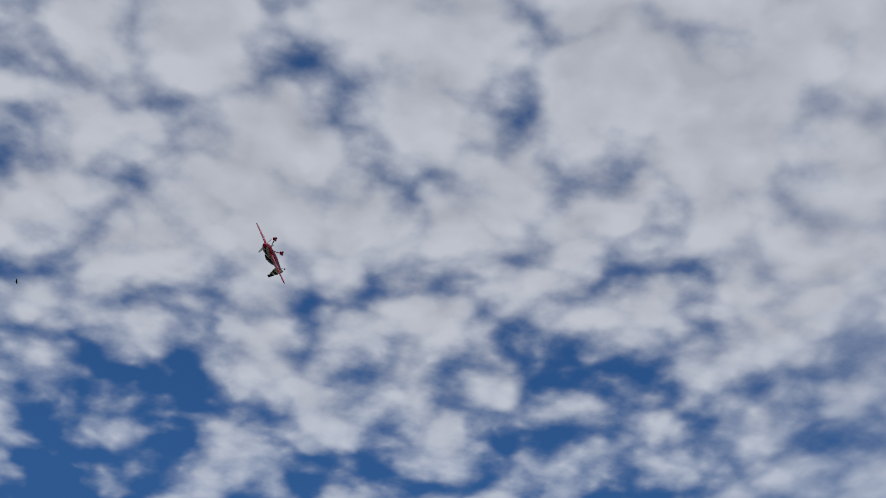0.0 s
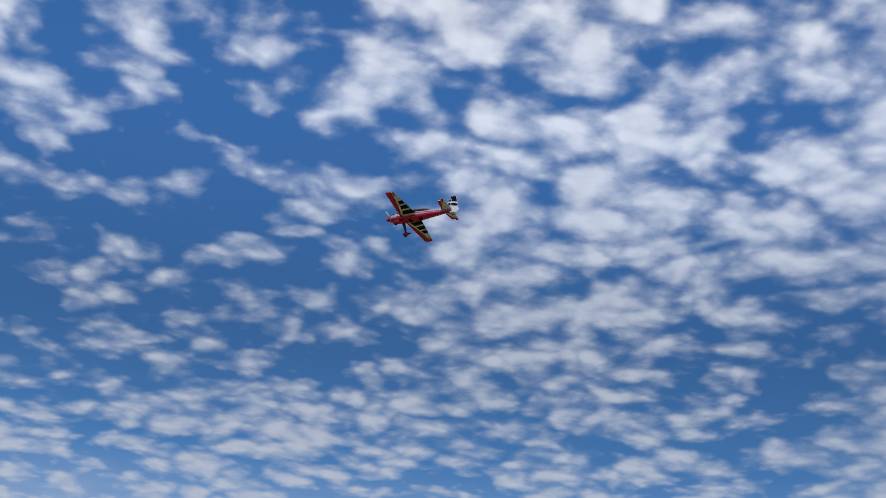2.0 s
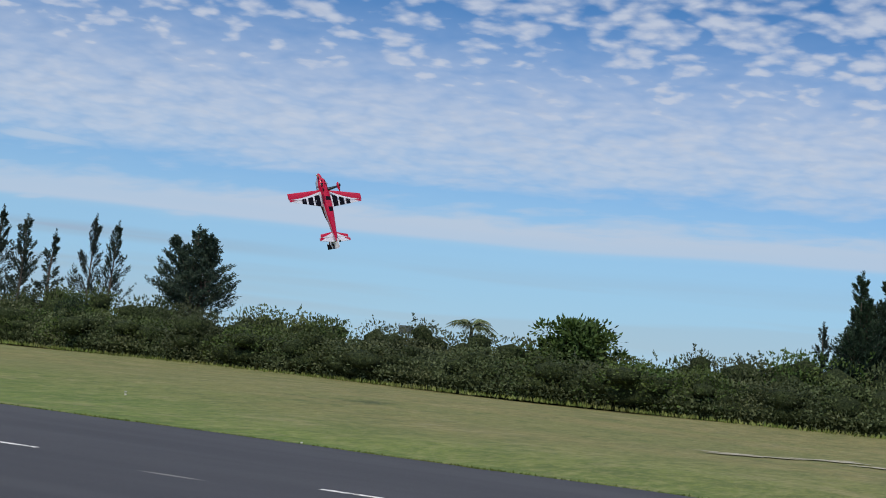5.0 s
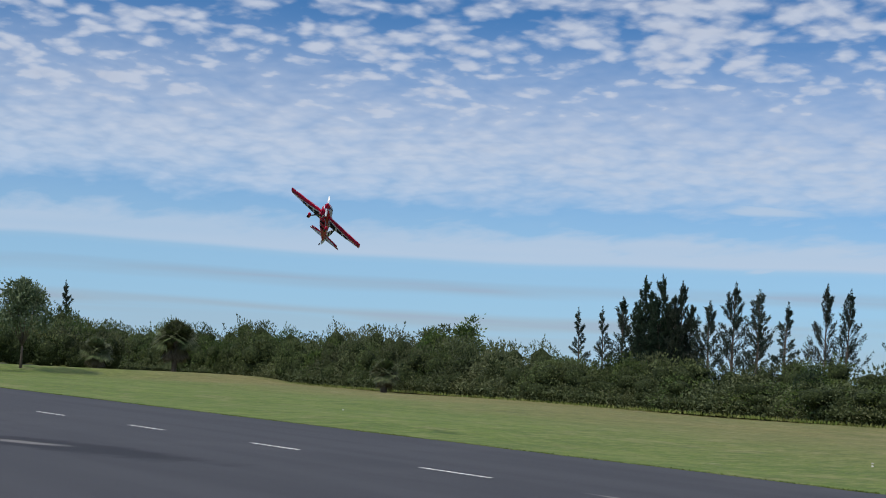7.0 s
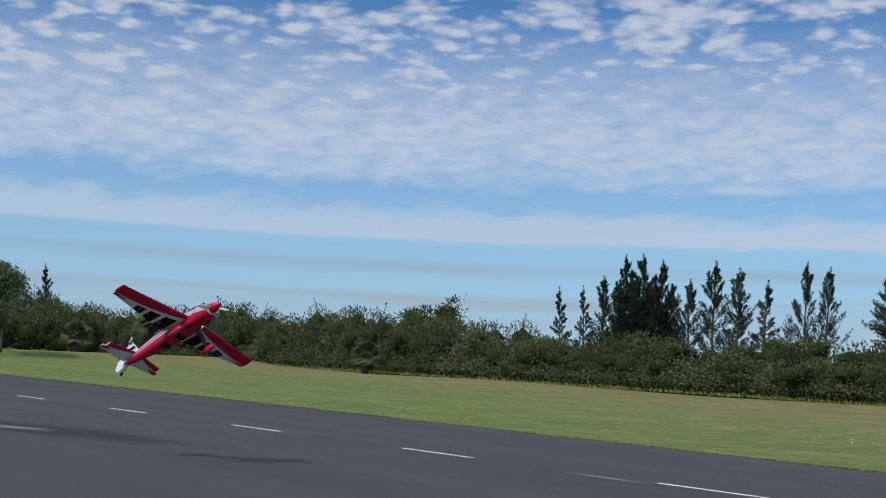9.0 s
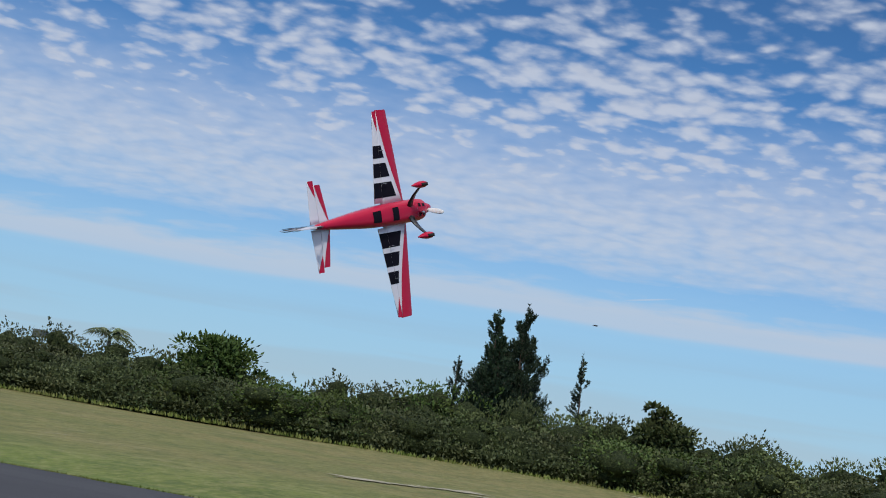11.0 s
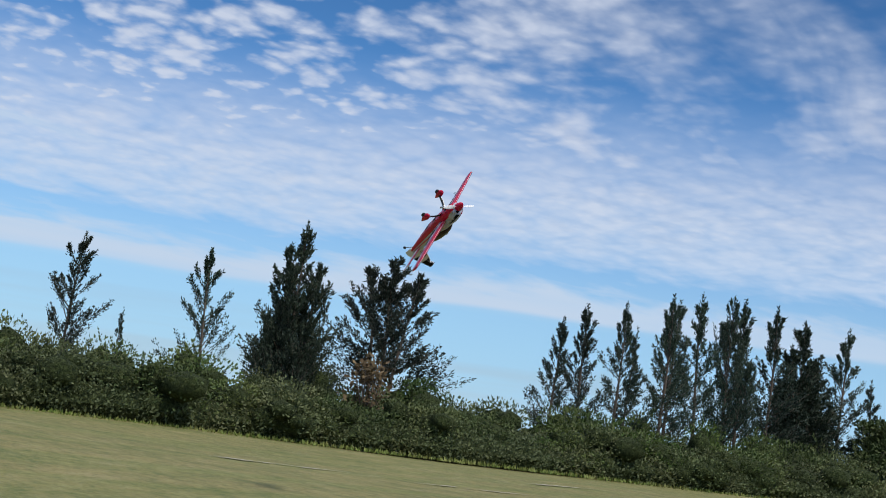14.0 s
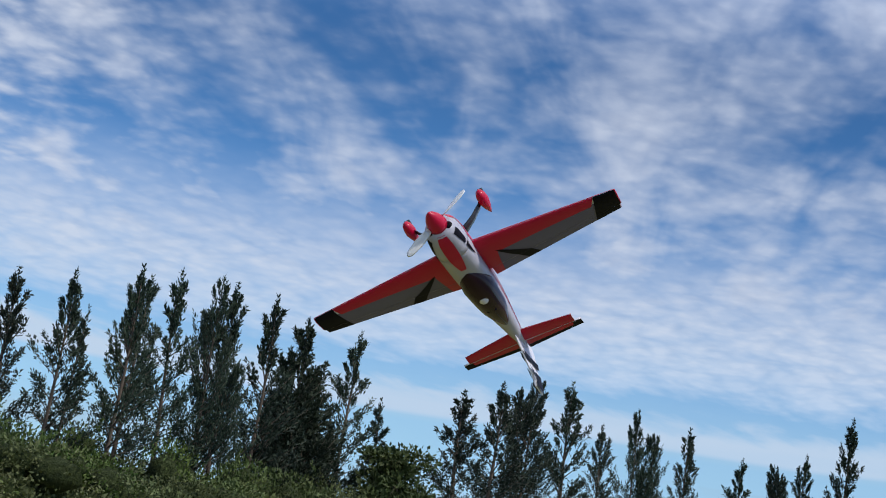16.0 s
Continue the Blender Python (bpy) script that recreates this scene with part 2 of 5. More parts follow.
def asphalt_look(N, s):
    p = world_point(N)
    sep = N.add("ShaderNodeSeparateXYZ")
    N.put(sep.inputs[0], p)
    lanes = N.noise(N.xyz(N.math("MULTIPLY", sep.outputs[0], 0.05), sep.outputs[1], 0.0), 0.9, 3.0, 0.5)
    blotch = N.noise(p, 0.35, 4.0, 0.55)
    grit = N.noise(p, 55.0, 2.0, 0.6)
    c = N.mix(N.ramp(lanes, 0.35, 0.65), (0.034, 0.033, 0.036, 1), (0.046, 0.045, 0.048, 1))
    c = N.mix(N.math("MULTIPLY", N.ramp(blotch, 0.5, 0.75), 0.35), c, (0.070, 0.067, 0.069, 1))
    c = N.mix(N.math("MULTIPLY", N.ramp(grit, 0.5, 0.8), 0.35), c, (0.10, 0.10, 0.105, 1))
    # soaked oil stains with ragged soft rims, and paler sandy scuffs
    ragged = N.math("MULTIPLY", N.math("SUBTRACT", N.noise(p, 1.1, 5.0, 0.65), 0.5), 1.3)

    def stain(cx, cy, rx, ry, turn, core):
        dx, dy = N.math("SUBTRACT", sep.outputs[0], cx), N.math("SUBTRACT", sep.outputs[1], cy)
        a = N.math("DIVIDE", N.math("ADD", N.math("MULTIPLY", dx, math.cos(turn)), N.math("MULTIPLY", dy, math.sin(turn))), rx)
        b = N.math("DIVIDE", N.math("SUBTRACT", N.math("MULTIPLY", dy, math.cos(turn)), N.math("MULTIPLY", dx, math.sin(turn))), ry)
        r = N.math("SQRT", N.math("ADD", N.math("MULTIPLY", a, a), N.math("MULTIPLY", b, b)))
        return N.ramp(N.math("ADD", r, ragged), 1.15, core)
    for cx, cy, rx, ry, turn in ((-24.3, 8.40, 4.6, 0.95, 0.30), (-31.0, 8.3, 4.2, 0.55, 0.10)):
        c = N.mix(N.math("MULTIPLY", stain(cx, cy, rx, ry, turn, 0.65), 0.95), c, (0.012, 0.011, 0.013, 1))
    for cx, cy, rx, ry, turn in ((-24.3, 8.35, 1.15, 0.32, 0.44), (-14.4, 13.05, 0.85, 0.09, 0.0), (-9.3, 12.6, 0.5, 0.06, 0.0)):
        c = N.mix(N.math("MULTIPLY", stain(cx, cy, rx, ry, turn, 0.3), 0.55), c, (0.30, 0.28, 0.25, 1))
    N.put(s.inputs["Base Color"], c)
    s.inputs["Roughness"].default_value = 0.85
    bump(N, s, grit, 0.4, 0.004)


def ground_look(N, s):
    p = world_point(N)
    sep = N.add("ShaderNodeSeparateXYZ")
    N.put(sep.inputs[0], p)
    rows = N.noise(N.xyz(N.math("MULTIPLY", sep.outputs[0], 0.06), N.math("MULTIPLY", sep.outputs[1], 1.0), 2.0), 0.55, 4.0, 0.6)
    big = N.noise(p, 0.09, 4.0, 0.6)
    fine = N.noise(N.xyz(N.math("MULTIPLY", sep.outputs[0], 1.0), N.math("MULTIPLY", sep.outputs[1], 1.0), 0.0), 9.0, 4.0, 0.7)
    green = N.mix(N.ramp(rows, 0.35, 0.65), (0.098, 0.160, 0.012, 1), (0.142, 0.202, 0.022, 1))
    dry = N.mix(N.ramp(rows, 0.4, 0.62), (0.222, 0.180, 0.060, 1), (0.168, 0.166, 0.041, 1))
    # drier away from the runway
    far = N.math("ADD", N.math("ADD", N.math("MULTIPLY", sep.outputs[1], 0.042), N.ramp(sep.outputs[0], -70.0, 25.0, -0.25, 0.85)), N.math("ADD", N.math("MULTIPLY", big, 0.9), N.math("MULTIPLY", rows, 0.5)))
    c = N.mix(N.ramp(far, 1.80, 2.55), green, dry)
    bare = N.math("MULTIPLY", N.ramp(N.noise(p, 0.30, 5.0, 0.65), 0.64, 0.74), 0.55)
    c = N.mix(bare, c, (0.30, 0.255, 0.17, 1))
    tufts = N.noise(N.xyz(N.math("MULTIPLY", sep.outputs[0], 1.6), N.math("MULTIPLY", sep.outputs[1], 0.45), 4.0), 0.9, 6.0, 0.70)
    c = N.mix(N.math("MULTIPLY", N.ramp(tufts, 0.46, 0.60), 0.75), c, N.mix(0.50, c, (0.05, 0.085, 0.008, 1)))
    c = N.mix(N.math("MULTIPLY", N.ramp(tufts, 0.44, 0.34), 0.45), c, (0.215, 0.205, 0.070, 1))
    c = N.mix(N.math("MULTIPLY", N.ramp(fine, 0.35, 0.7), 0.55), c, N.mix(0.5, c, (0.055, 0.085, 0.02, 1)))
    # worn straw-coloured patches and darker clumps, drawn out along the field
    worn = N.noise(N.xyz(N.math("MULTIPLY", sep.outputs[0], 0.55), N.math("MULTIPLY", sep.outputs[1], 0.8), 8.0), 0.8, 6.0, 0.72)
    c = N.mix(N.math("MULTIPLY", N.ramp(worn, 0.53, 0.66), 0.55), c, (0.27, 0.225, 0.105, 1))
    c = N.mix(N.math("MULTIPLY", N.ramp(worn, 0.45, 0.34), 0.55), c, N.mix(0.6, c, (0.045, 0.062, 0.012, 1)))
    for size, seed, strength in ((3.2, 1.0, 0.42), (8.5, 2.0, 0.38)):
        m = N.noise(N.xyz(sep.outputs[0], N.math("MULTIPLY", sep.outputs[1], 0.55), seed), size, 3.0, 0.65)
        c = N.mix(N.math("MULTIPLY", N.ramp(m, 0.52, 0.66), strength), c, (0.25, 0.235, 0.085, 1))
        c = N.mix(N.math("MULTIPLY", N.ramp(m, 0.48, 0.36), strength), c, (0.060, 0.088, 0.014, 1))
    # dark scrub colour on unseen ground beyond the field, added to cut green bounce light
    bounce_cut = N.math("MAXIMUM", N.ramp(sep.outputs[1], 54.5, 57.0), N.math("MAXIMUM", N.ramp(sep.outputs[1], -28.0, -34.0), N.ramp(N.math("ABSOLUTE", sep.outputs[0]), 118.0, 128.0)))
    c = N.mix(bounce_cut, c, N.mix(N.ramp(big, 0.35, 0.65), (0.030, 0.038, 0.016, 1), (0.055, 0.056, 0.026, 1)))
    N.put(s.inputs["Base Color"], c)
    s.inputs["Roughness"].default_value = 0.95
    bump(N, s, fine, 0.7, 0.04)


def leaf_look(dark, light, warm=None):
    def build(N, s):
        geo = N.add("ShaderNodeNewGeometry")
        info = N.add("ShaderNodeObjectInfo")
        big = N.noise(world_point(N), 0.45, 3.0, 0.55)
        c = N.mix(N.ramp(geo.outputs["Random Per Island"], 0.0, 1.0), (*dark, 1), (*light, 1))
        c = N.mix(N.math("MULTIPLY", N.ramp(big, 0.4, 0.7), 0.5), c, (*(warm or light), 1))
        tone = N.math("ADD", 0.62, N.math("MULTIPLY", info.outputs["Random"], 0.70))
        h = N.add("ShaderNodeHueSaturation")
        N.put(h.inputs["Color"], c)
        N.put(h.inputs["Value"], tone)
        other = N.math("FRACT", N.math("MULTIPLY", info.outputs["Random"], 7.31))
        N.put(h.inputs["Hue"], N.math("ADD", 0.485, N.math("MULTIPLY", other, 0.035)))
        N.put(h.inputs["Saturation"], N.math("ADD", 0.85, N.math("MULTIPLY", other, 0.35)))
        N.put(s.inputs["Base Color"], h.outputs[0])
        s.inputs["Roughness"].default_value = 0.65
        s.inputs["Specular IOR Level"].default_value = 0.25
    return build


def bark_look(color):
    def build(N, s):
        p = object_point(N)
        n = N.noise(p, 14.0, 4.0, 0.6)
        N.put(s.inputs["Base Color"], N.mix(n, (*[c * 0.6 for c in color], 1), (*color, 1)))
        s.inputs["Roughness"].default_value = 0.9
        bump(N, s, n, 0.6, 0.02)
    return build


def paint_look(color, rough=0.36, coat=0.12, metal=0.0, gloss=0.35):
    def build(N, s):
        p = object_point(N)
        n = N.noise(p, 6.0, 3.0, 0.5)
        N.put(s.inputs["Base Color"], N.mix(N.math("MULTIPLY", n, 0.5), (*color, 1), (*[c * 0.82 for c in color], 1)))
        N.put(s.inputs["Roughness"], N.math("ADD", rough - 0.05, N.math("MULTIPLY", n, 0.12)))
        s.inputs["Coat Weight"].default_value = coat
        s.inputs["Coat Roughness"].default_value = 0.15
        s.inputs["Specular IOR Level"].default_value = gloss
        s.inputs["Metallic"].default_value = metal
    return build


ASPHALT = material("asphalt", asphalt_look)
GRASS = material("mown grass", ground_look)
LINE = material("worn line paint", lambda N, s: (
    N.put(s.inputs["Base Color"], N.mix(N.ramp(N.noise(world_point(N), 7.0, 4.0, 0.7), 0.35, 0.6), (0.42, 0.40, 0.36, 1), (0.80, 0.77, 0.70, 1))),
    N.put(s.inputs["Roughness"], 0.8)))
SAND = material("sandy soil", lambda N, s: (
    N.put(s.inputs["Base Color"], N.mix(N.ramp(N.noise(world_point(N), 3.0, 5.0, 0.7), 0.35, 0.62), (0.20, 0.175, 0.075, 1), (0.40, 0.36, 0.27, 1))),
    N.put(s.inputs["Roughness"], 0.95)))
LITTER = material("pale stone", paint_look((0.62, 0.60, 0.55), 0.8, 0.0))
BUSH = material("thicket leaves", leaf_look((0.052, 0.076, 0.025), (0.080, 0.108, 0.036), (0.128, 0.134, 0.048)))
LIME = material("fresh lime leaves", leaf_look((0.060, 0.095, 0.024), (0.135, 0.175, 0.050)))
DARK = material("deep green leaves", leaf_look((0.012, 0.026, 0.012), (0.030, 0.050, 0.022)))
NEEDLE = material("she-oak needles", leaf_look((0.018, 0.032, 0.025), (0.052, 0.074, 0.050), (0.066, 0.082, 0.054)))
NEEDLE_DENSE = material("dense she-oak needles", leaf_look((0.014, 0.026, 0.016), (0.034, 0.050, 0.028)))
OAK = material("grey-green leaves", leaf_look((0.065, 0.092, 0.050), (0.140, 0.170, 0.092)))
FRESH = material("light green leaves", leaf_look((0.170, 0.235, 0.085), (0.300, 0.370, 0.150)))
PALM = material("palm frond", leaf_look((0.070, 0.096, 0.042), (0.155, 0.180, 0.085), (0.17, 0.175, 0.09)))
PALM_DRY = material("dead palm frond", leaf_look((0.085, 0.070, 0.042), (0.15, 0.125, 0.075)))
TWIG = material("bare grey twig", bark_look((0.48, 0.43, 0.39)))
BROWN = material("dry brown leaves", leaf_look((0.10, 0.065, 0.035), (0.17, 0.12, 0.06)))
BARK = material("bark", bark_look((0.13, 0.10, 0.075)))


def mass_look(N, s):
    """Foliage too fine and deep to be told apart: mottled greens with a rough relief."""
    p = world_point(N)
    a, b = N.noise(p, 7.0, 6.0, 0.75), N.noise(p, 1.3, 3.0, 0.6)
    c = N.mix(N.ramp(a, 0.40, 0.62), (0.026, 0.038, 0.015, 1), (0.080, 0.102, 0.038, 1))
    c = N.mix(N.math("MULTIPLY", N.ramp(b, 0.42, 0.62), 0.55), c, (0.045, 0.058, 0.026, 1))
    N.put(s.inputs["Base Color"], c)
    s.inputs["Roughness"].default_value, s.inputs["Specular IOR Level"].default_value = 0.9, 0.1
    bump(N, s, a, 1.0, 0.25)


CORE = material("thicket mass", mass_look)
BLADE = material("grass blade", leaf_look((0.095, 0.135, 0.028), (0.20, 0.22, 0.065), (0.22, 0.19, 0.08)))

RED = material("glossy red film", paint_look((0.53, 0.004, 0.043), 0.34, 0.10, 0.0, 0.3))
WHITE = material("glossy white film", paint_look((0.76, 0.745, 0.81)))
BLACK = material("glossy black film", paint_look((0.007, 0.006, 0.012), 0.5, 0.0, 0.0, 0.08))
SILVER = material("pale silver-grey film", paint_look((0.165, 0.150, 0.235), 0.5, 0.0, 0.0, 0.15))
PALE = material("pale grey-white film", paint_look((0.46, 0.45, 0.53), 0.38, 0.05, 0.0, 0.25))
CARBON = material("carbon fibre", paint_look((0.015, 0.015, 0.017), 0.35, 0.6))
RUBBER = material("black rubber", paint_look((0.02, 0.02, 0.02), 0.8, 0.0))
STEEL = material("bright metal", paint_look((0.6, 0.6, 0.6), 0.25, 0.0, 1.0))
TINT = material("dark tinted canopy", lambda N, s: (
    N.put(s.inputs["Base Color"], (0.028, 0.010, 0.016, 1)), N.put(s.inputs["Roughness"], 0.10), N.put(s.inputs["Specular IOR Level"], 0.2)))
PROP = material("pale painted propeller", paint_look((0.78, 0.78, 0.78), 0.35, 0.4))
STEEL_BOX = material("weathered grey sheet", paint_look((0.11, 0.13, 0.13), 0.6, 0.0))
BIRD = material("dark feather", paint_look((0.03, 0.028, 0.026), 0.8, 0.0))


# ---- mesh helpers ----
def mesh_object(name, verts, faces, mat, parent=None, label="", smooth=False, mats=None, index=None):
    me = bpy.data.meshes.new(name)
    me.from_pydata([tuple(v) for v in verts], [], [tuple(f) for f in faces])
    for m in (mats or [mat]):
        me.materials.append(m)
    if index is not None:
        me.polygons.foreach_set("material_index", index)
    if smooth:
        me.polygons.foreach_set("use_smooth", [True] * len(me.polygons))
    me.update()
    ob = new(name, me)
    if parent is not None:
        ob.parent = parent
    if label:
        tagged(ob, label)
    return ob


def part(name, bm, mat, parent, label="", smooth=True):
    """Links a bmesh as one mesh object under a thing or a part."""
    bmesh.ops.recalc_face_normals(bm, faces=bm.faces)
    me = bpy.data.meshes.new(name)
    bm.to_mesh(me)
    bm.free()
    me.materials.append(mat)
    if smooth:
        me.polygons.foreach_set("use_smooth", [True] * len(me.polygons))
    ob = new(name, me)
    ob.parent = parent
    if label:
        tagged(ob, label)
    return ob


def loft(bm, rings, cap=True):
    """Joins rings of points (all of one length) into a closed skin."""
    rows = [[bm.verts.new(p) for p in ring] for ring in rings]
    n = len(rows[0])
    for a, b in zip(rows, rows[1:]):
        for i in range(n):
            bm.faces.new((a[i], a[(i + 1) % n], b[(i + 1) % n], b[i]))
    if cap:
        bm.faces.new(rows[0])
        bm.faces.new(list(reversed(rows[-1])))
    return bm


def tube(bm, points, radii, sides=8):
    """A round, tapered tube along points."""
    rings = []
    for i, p in enumerate(points):
        p = Vector(p)
        t = (Vector(points[min(i + 1, len(points) - 1)]) - Vector(points[max(i - 1, 0)])).normalized()
        a = t.orthogonal().normalized()
        b = t.cross(a)
        rings.append([p + float(radii[i]) * (math.cos(k * math.tau / sides) * a + math.sin(k * math.tau / sides) * b) for k in range(sides)])
    # keep the rings from twisting
    for i in range(1, len(rings)):
        best = min(range(sides), key=lambda s: (rings[i][s] - rings[i - 1][0]).length)
        rings[i] = rings[i][best:] + rings[i][:best]
    return loft(bm, rings)


def leaves(points, ways, length, width, rng, droop=0.0):
    """Leaf blades: one four-cornered, folded blade for each point. Returns vertices and faces."""
    n = len(points)
    ways = ways / np.maximum(np.linalg.norm(ways, axis=1, keepdims=True), 1e-6)
    side = np.cross(ways, rng.normal(size=(n, 3)))
    side /= np.maximum(np.linalg.norm(side, axis=1, keepdims=True), 1e-6)
    L = (length * rng.uniform(0.6, 1.3, n))[:, None]
    Wd = (width * rng.uniform(0.6, 1.3, n))[:, None]
    mid = points + ways * L * 0.45
    tip = points + ways * L + np.array([0, 0, -1.0]) * L * droop
    v = np.stack([points, mid + side * Wd * 0.5, tip, mid - side * Wd * 0.5], 1).reshape(-1, 3)
    f = np.arange(4 * n).reshape(-1, 4)
    return v, f


# ---- ground ----
EDGE_FAR, EDGE_NEAR, HEDGE_Y = 18.7, 5.2, 53.0


def build_ground():
    # one sheet out to the horizon, with a low bank across the far left end of the field
    xs = np.unique(np.concatenate([np.linspace(-4000, -300, 14), np.linspace(-300, 160, 185), np.linspace(160, 4000, 14)]))
    ys = np.unique(np.concatenate([np.linspace(-4000, -20, 12), np.linspace(-20, 140, 81), np.linspace(140, 4500, 14)]))
    gx, gy = np.meshgrid(xs, ys)
    gz = np.zeros_like(gx)
    berm = 0.55 * np.exp(-((gx + 103.0) / 4.5) ** 2) / (1 + np.exp((24.0 - gy) / 1.5)) / (1 + np.exp((gy - 56.0) / 3.0))
    gz += berm * (np.abs(gx) < 330)
    lump = 0.10 * np.sin(gx * 0.21) * np.sin(gy * 0.17 + 1) * (gy > EDGE_FAR + 3) * (np.abs(gx) < 300) * (gy < 120)
    gz += lump
    nx = len(xs)
    faces = [(j * nx + i, j * nx + i + 1, (j + 1) * nx + i + 1, (j + 1) * nx + i) for j in range(len(ys) - 1) for i in range(nx - 1)]
    ob = mesh_object("ground", np.stack([gx, gy, gz], -1).reshape(-1, 3), faces, GRASS, smooth=True)
    tagged(ob, "mown green grass field, drier and browner towards the thicket", "ground", kind="structure")


def build_runway():
    rng = np.random.default_rng(5)
    xs = np.arange(-260, 121, 0.5)
    far = EDGE_FAR + rng.normal(0, 0.035, len(xs)) + 0.05 * np.sin(xs * 0.9)
    near = 4.35 + rng.normal(0, 0.035, len(xs)) + 0.06 * np.sin(xs * 0.7 + 1) + 1.0 * np.exp(-((xs + 10.0) / 2.2) ** 2)
    v, f = [], []
    for i, x in enumerate(xs):
        v += [(x, near[i], -0.02), (x, near[i] + 0.05, 0.03), (x, far[i] - 0.05, 0.03), (x, far[i], -0.02)]
        if i:
            a, b = 4 * (i - 1), 4 * i
            f += [(a + k, b + k, b + k + 1, a + k + 1) for k in range(3)]
    ob = mesh_object("road_runway", v, f, ASPHALT)
    ob.name = "runway"
    tagged(ob, "dark grey asphalt model-aircraft runway beside the grass", "runway", kind="structure")
    # centre dashes
    first = None
    for k in range(34):
        x0 = -105.15 + 5.72 * k
        if first is None:
            n = 24
            w = 0.055
            vv = []
            for i in range(n + 1):
                x = 1.85 * i / n
                vv += [(x, -w + rng.normal(0, 0.006), 0.0), (x, w + rng.normal(0, 0.006), 0.0)]
            ff = [(2 * i, 2 * i + 2, 2 * i + 3, 2 * i + 1) for i in range(n)]
            first = mesh_object("centre_dash", vv, ff, LINE)
            first.matrix_basis = pose(x0, 13.35 + 0.02 * (x0 + 8), 0.034, 0, 0, 1.1)
            tagged(first, "worn pale painted dash on the runway", "road marking", "runway dashes")
        else:
            copy_thing(first, pose(x0, 13.35 + 0.02 * (x0 + 8), 0.034, 0, 0, 1.1))


def build_grass():
    """Short blades along the asphalt's edge."""
    rng = np.random.default_rng(15)
    n = 16000
    x, y = rng.uniform(-75, 32, n), EDGE_FAR - 0.06 + np.abs(rng.normal(0, 0.09, n))
    p = np.stack([x, y, np.zeros_like(x)], 1)
    d = rng.normal(0, 0.45, (len(x), 3)) + np.array([0, 0, 1.0])
    v, f = leaves(p, d, 0.050, 0.024, rng)
    ob = mesh_object("grass_blades", v, f, BLADE)
    tagged(ob, "short green and straw-coloured grass blades beside the runway", "grass", kind="stuff")


def build_scrapes():
    """Bare sandy scrapes and a few pale stones on the grass."""
    rng = np.random.default_rng(8)

    def scrape(cx, cy, rx, ry, turn):
        n = 40
        ph = rng.uniform(0, 6.28, 4)
        ring = []
        for i in range(n):
            a = i * math.tau / n
            k = 1 + 0.30 * math.sin(3 * a + ph[0]) + 0.22 * math.sin(7 * a + ph[1]) + 0.16 * math.sin(12 * a + ph[2])
            u, w = rx * k * math.cos(a), ry * k * math.sin(a)
            px, py = cx + u * math.cos(turn) - w * math.sin(turn), cy + u * math.sin(turn) + w * math.cos(turn)
            ring.append((px, py, 0.10 * math.sin(px * 0.21) * math.sin(py * 0.17 + 1) + 0.022))
        ob = mesh_object("sandy_scrape", [(cx, cy, 0.10 * math.sin(cx * 0.21) * math.sin(cy * 0.17 + 1) + 0.024)] + ring, [(0, 1 + i, 1 + (i + 1) % n) for i in range(n)], SAND)
        tagged(ob, "bare sandy scrape worn into the grass", "bare patch", kind="structure")
    for cx, cy, rx, ry, turn in ((-8.0, 31.5, 1.3, 0.45, 1.0), (-6.7, 34.3, 1.2, 0.40, 1.1), (-5.2, 33.5, 0.9, 0.5, 1.1), (19.6, 37.7, 1.0, 0.25, 0.05), (21.6, 37.6, 0.7, 0.2, 0.1), (24.2, 35.7, 0.6, 0.16, 0.1), (25.8, 35.3, 0.8, 0.16, -0.1),
                                 (-56.0, 51.5, 0.8, 0.2, 0.0), (-52.5, 51.4, 0.6, 0.2, 0.0), (-3.4, 50.5, 0.5, 0.2, 0.0), (12.0, 44.0, 0.9, 0.25, 0.2), (32.0, 41.0, 1.1, 0.2, 0.1)):
        scrape(cx, cy, rx, ry, turn)
    for x, y, r in ((-21.9, 18.9, 0.06), (-21.2, 26.6, 0.07), (-20.4, 25.6, 0.06), (-11.8, 19.2, 0.05), (-9.0, 24.0, 0.05), (-33.0, 22.0, 0.06), (-45.0, 27.0, 0.07)):
        bm = bmesh.new()
        bmesh.ops.create_icosphere(bm, subdivisions=2, radius=r * 0.6)
        for q in bm.verts:
            q.co *= 0.8 + 0.35 * noise.noise(q.co * 18 + Vector((x, y, 0)))
            q.co.z *= 0.6
        me = bpy.data.meshes.new("stone")
        bm.to_mesh(me)
        bm.free()
        me.materials.append(LITTER)
        ob = new("stone", me)
        ob.matrix_basis = pose(x, y, r * 0.2)
        tagged(ob, "small pale stone lying on the grass", "stone", "stones on the grass")


build_ground()
build_runway()
build_grass()
build_scrapes()


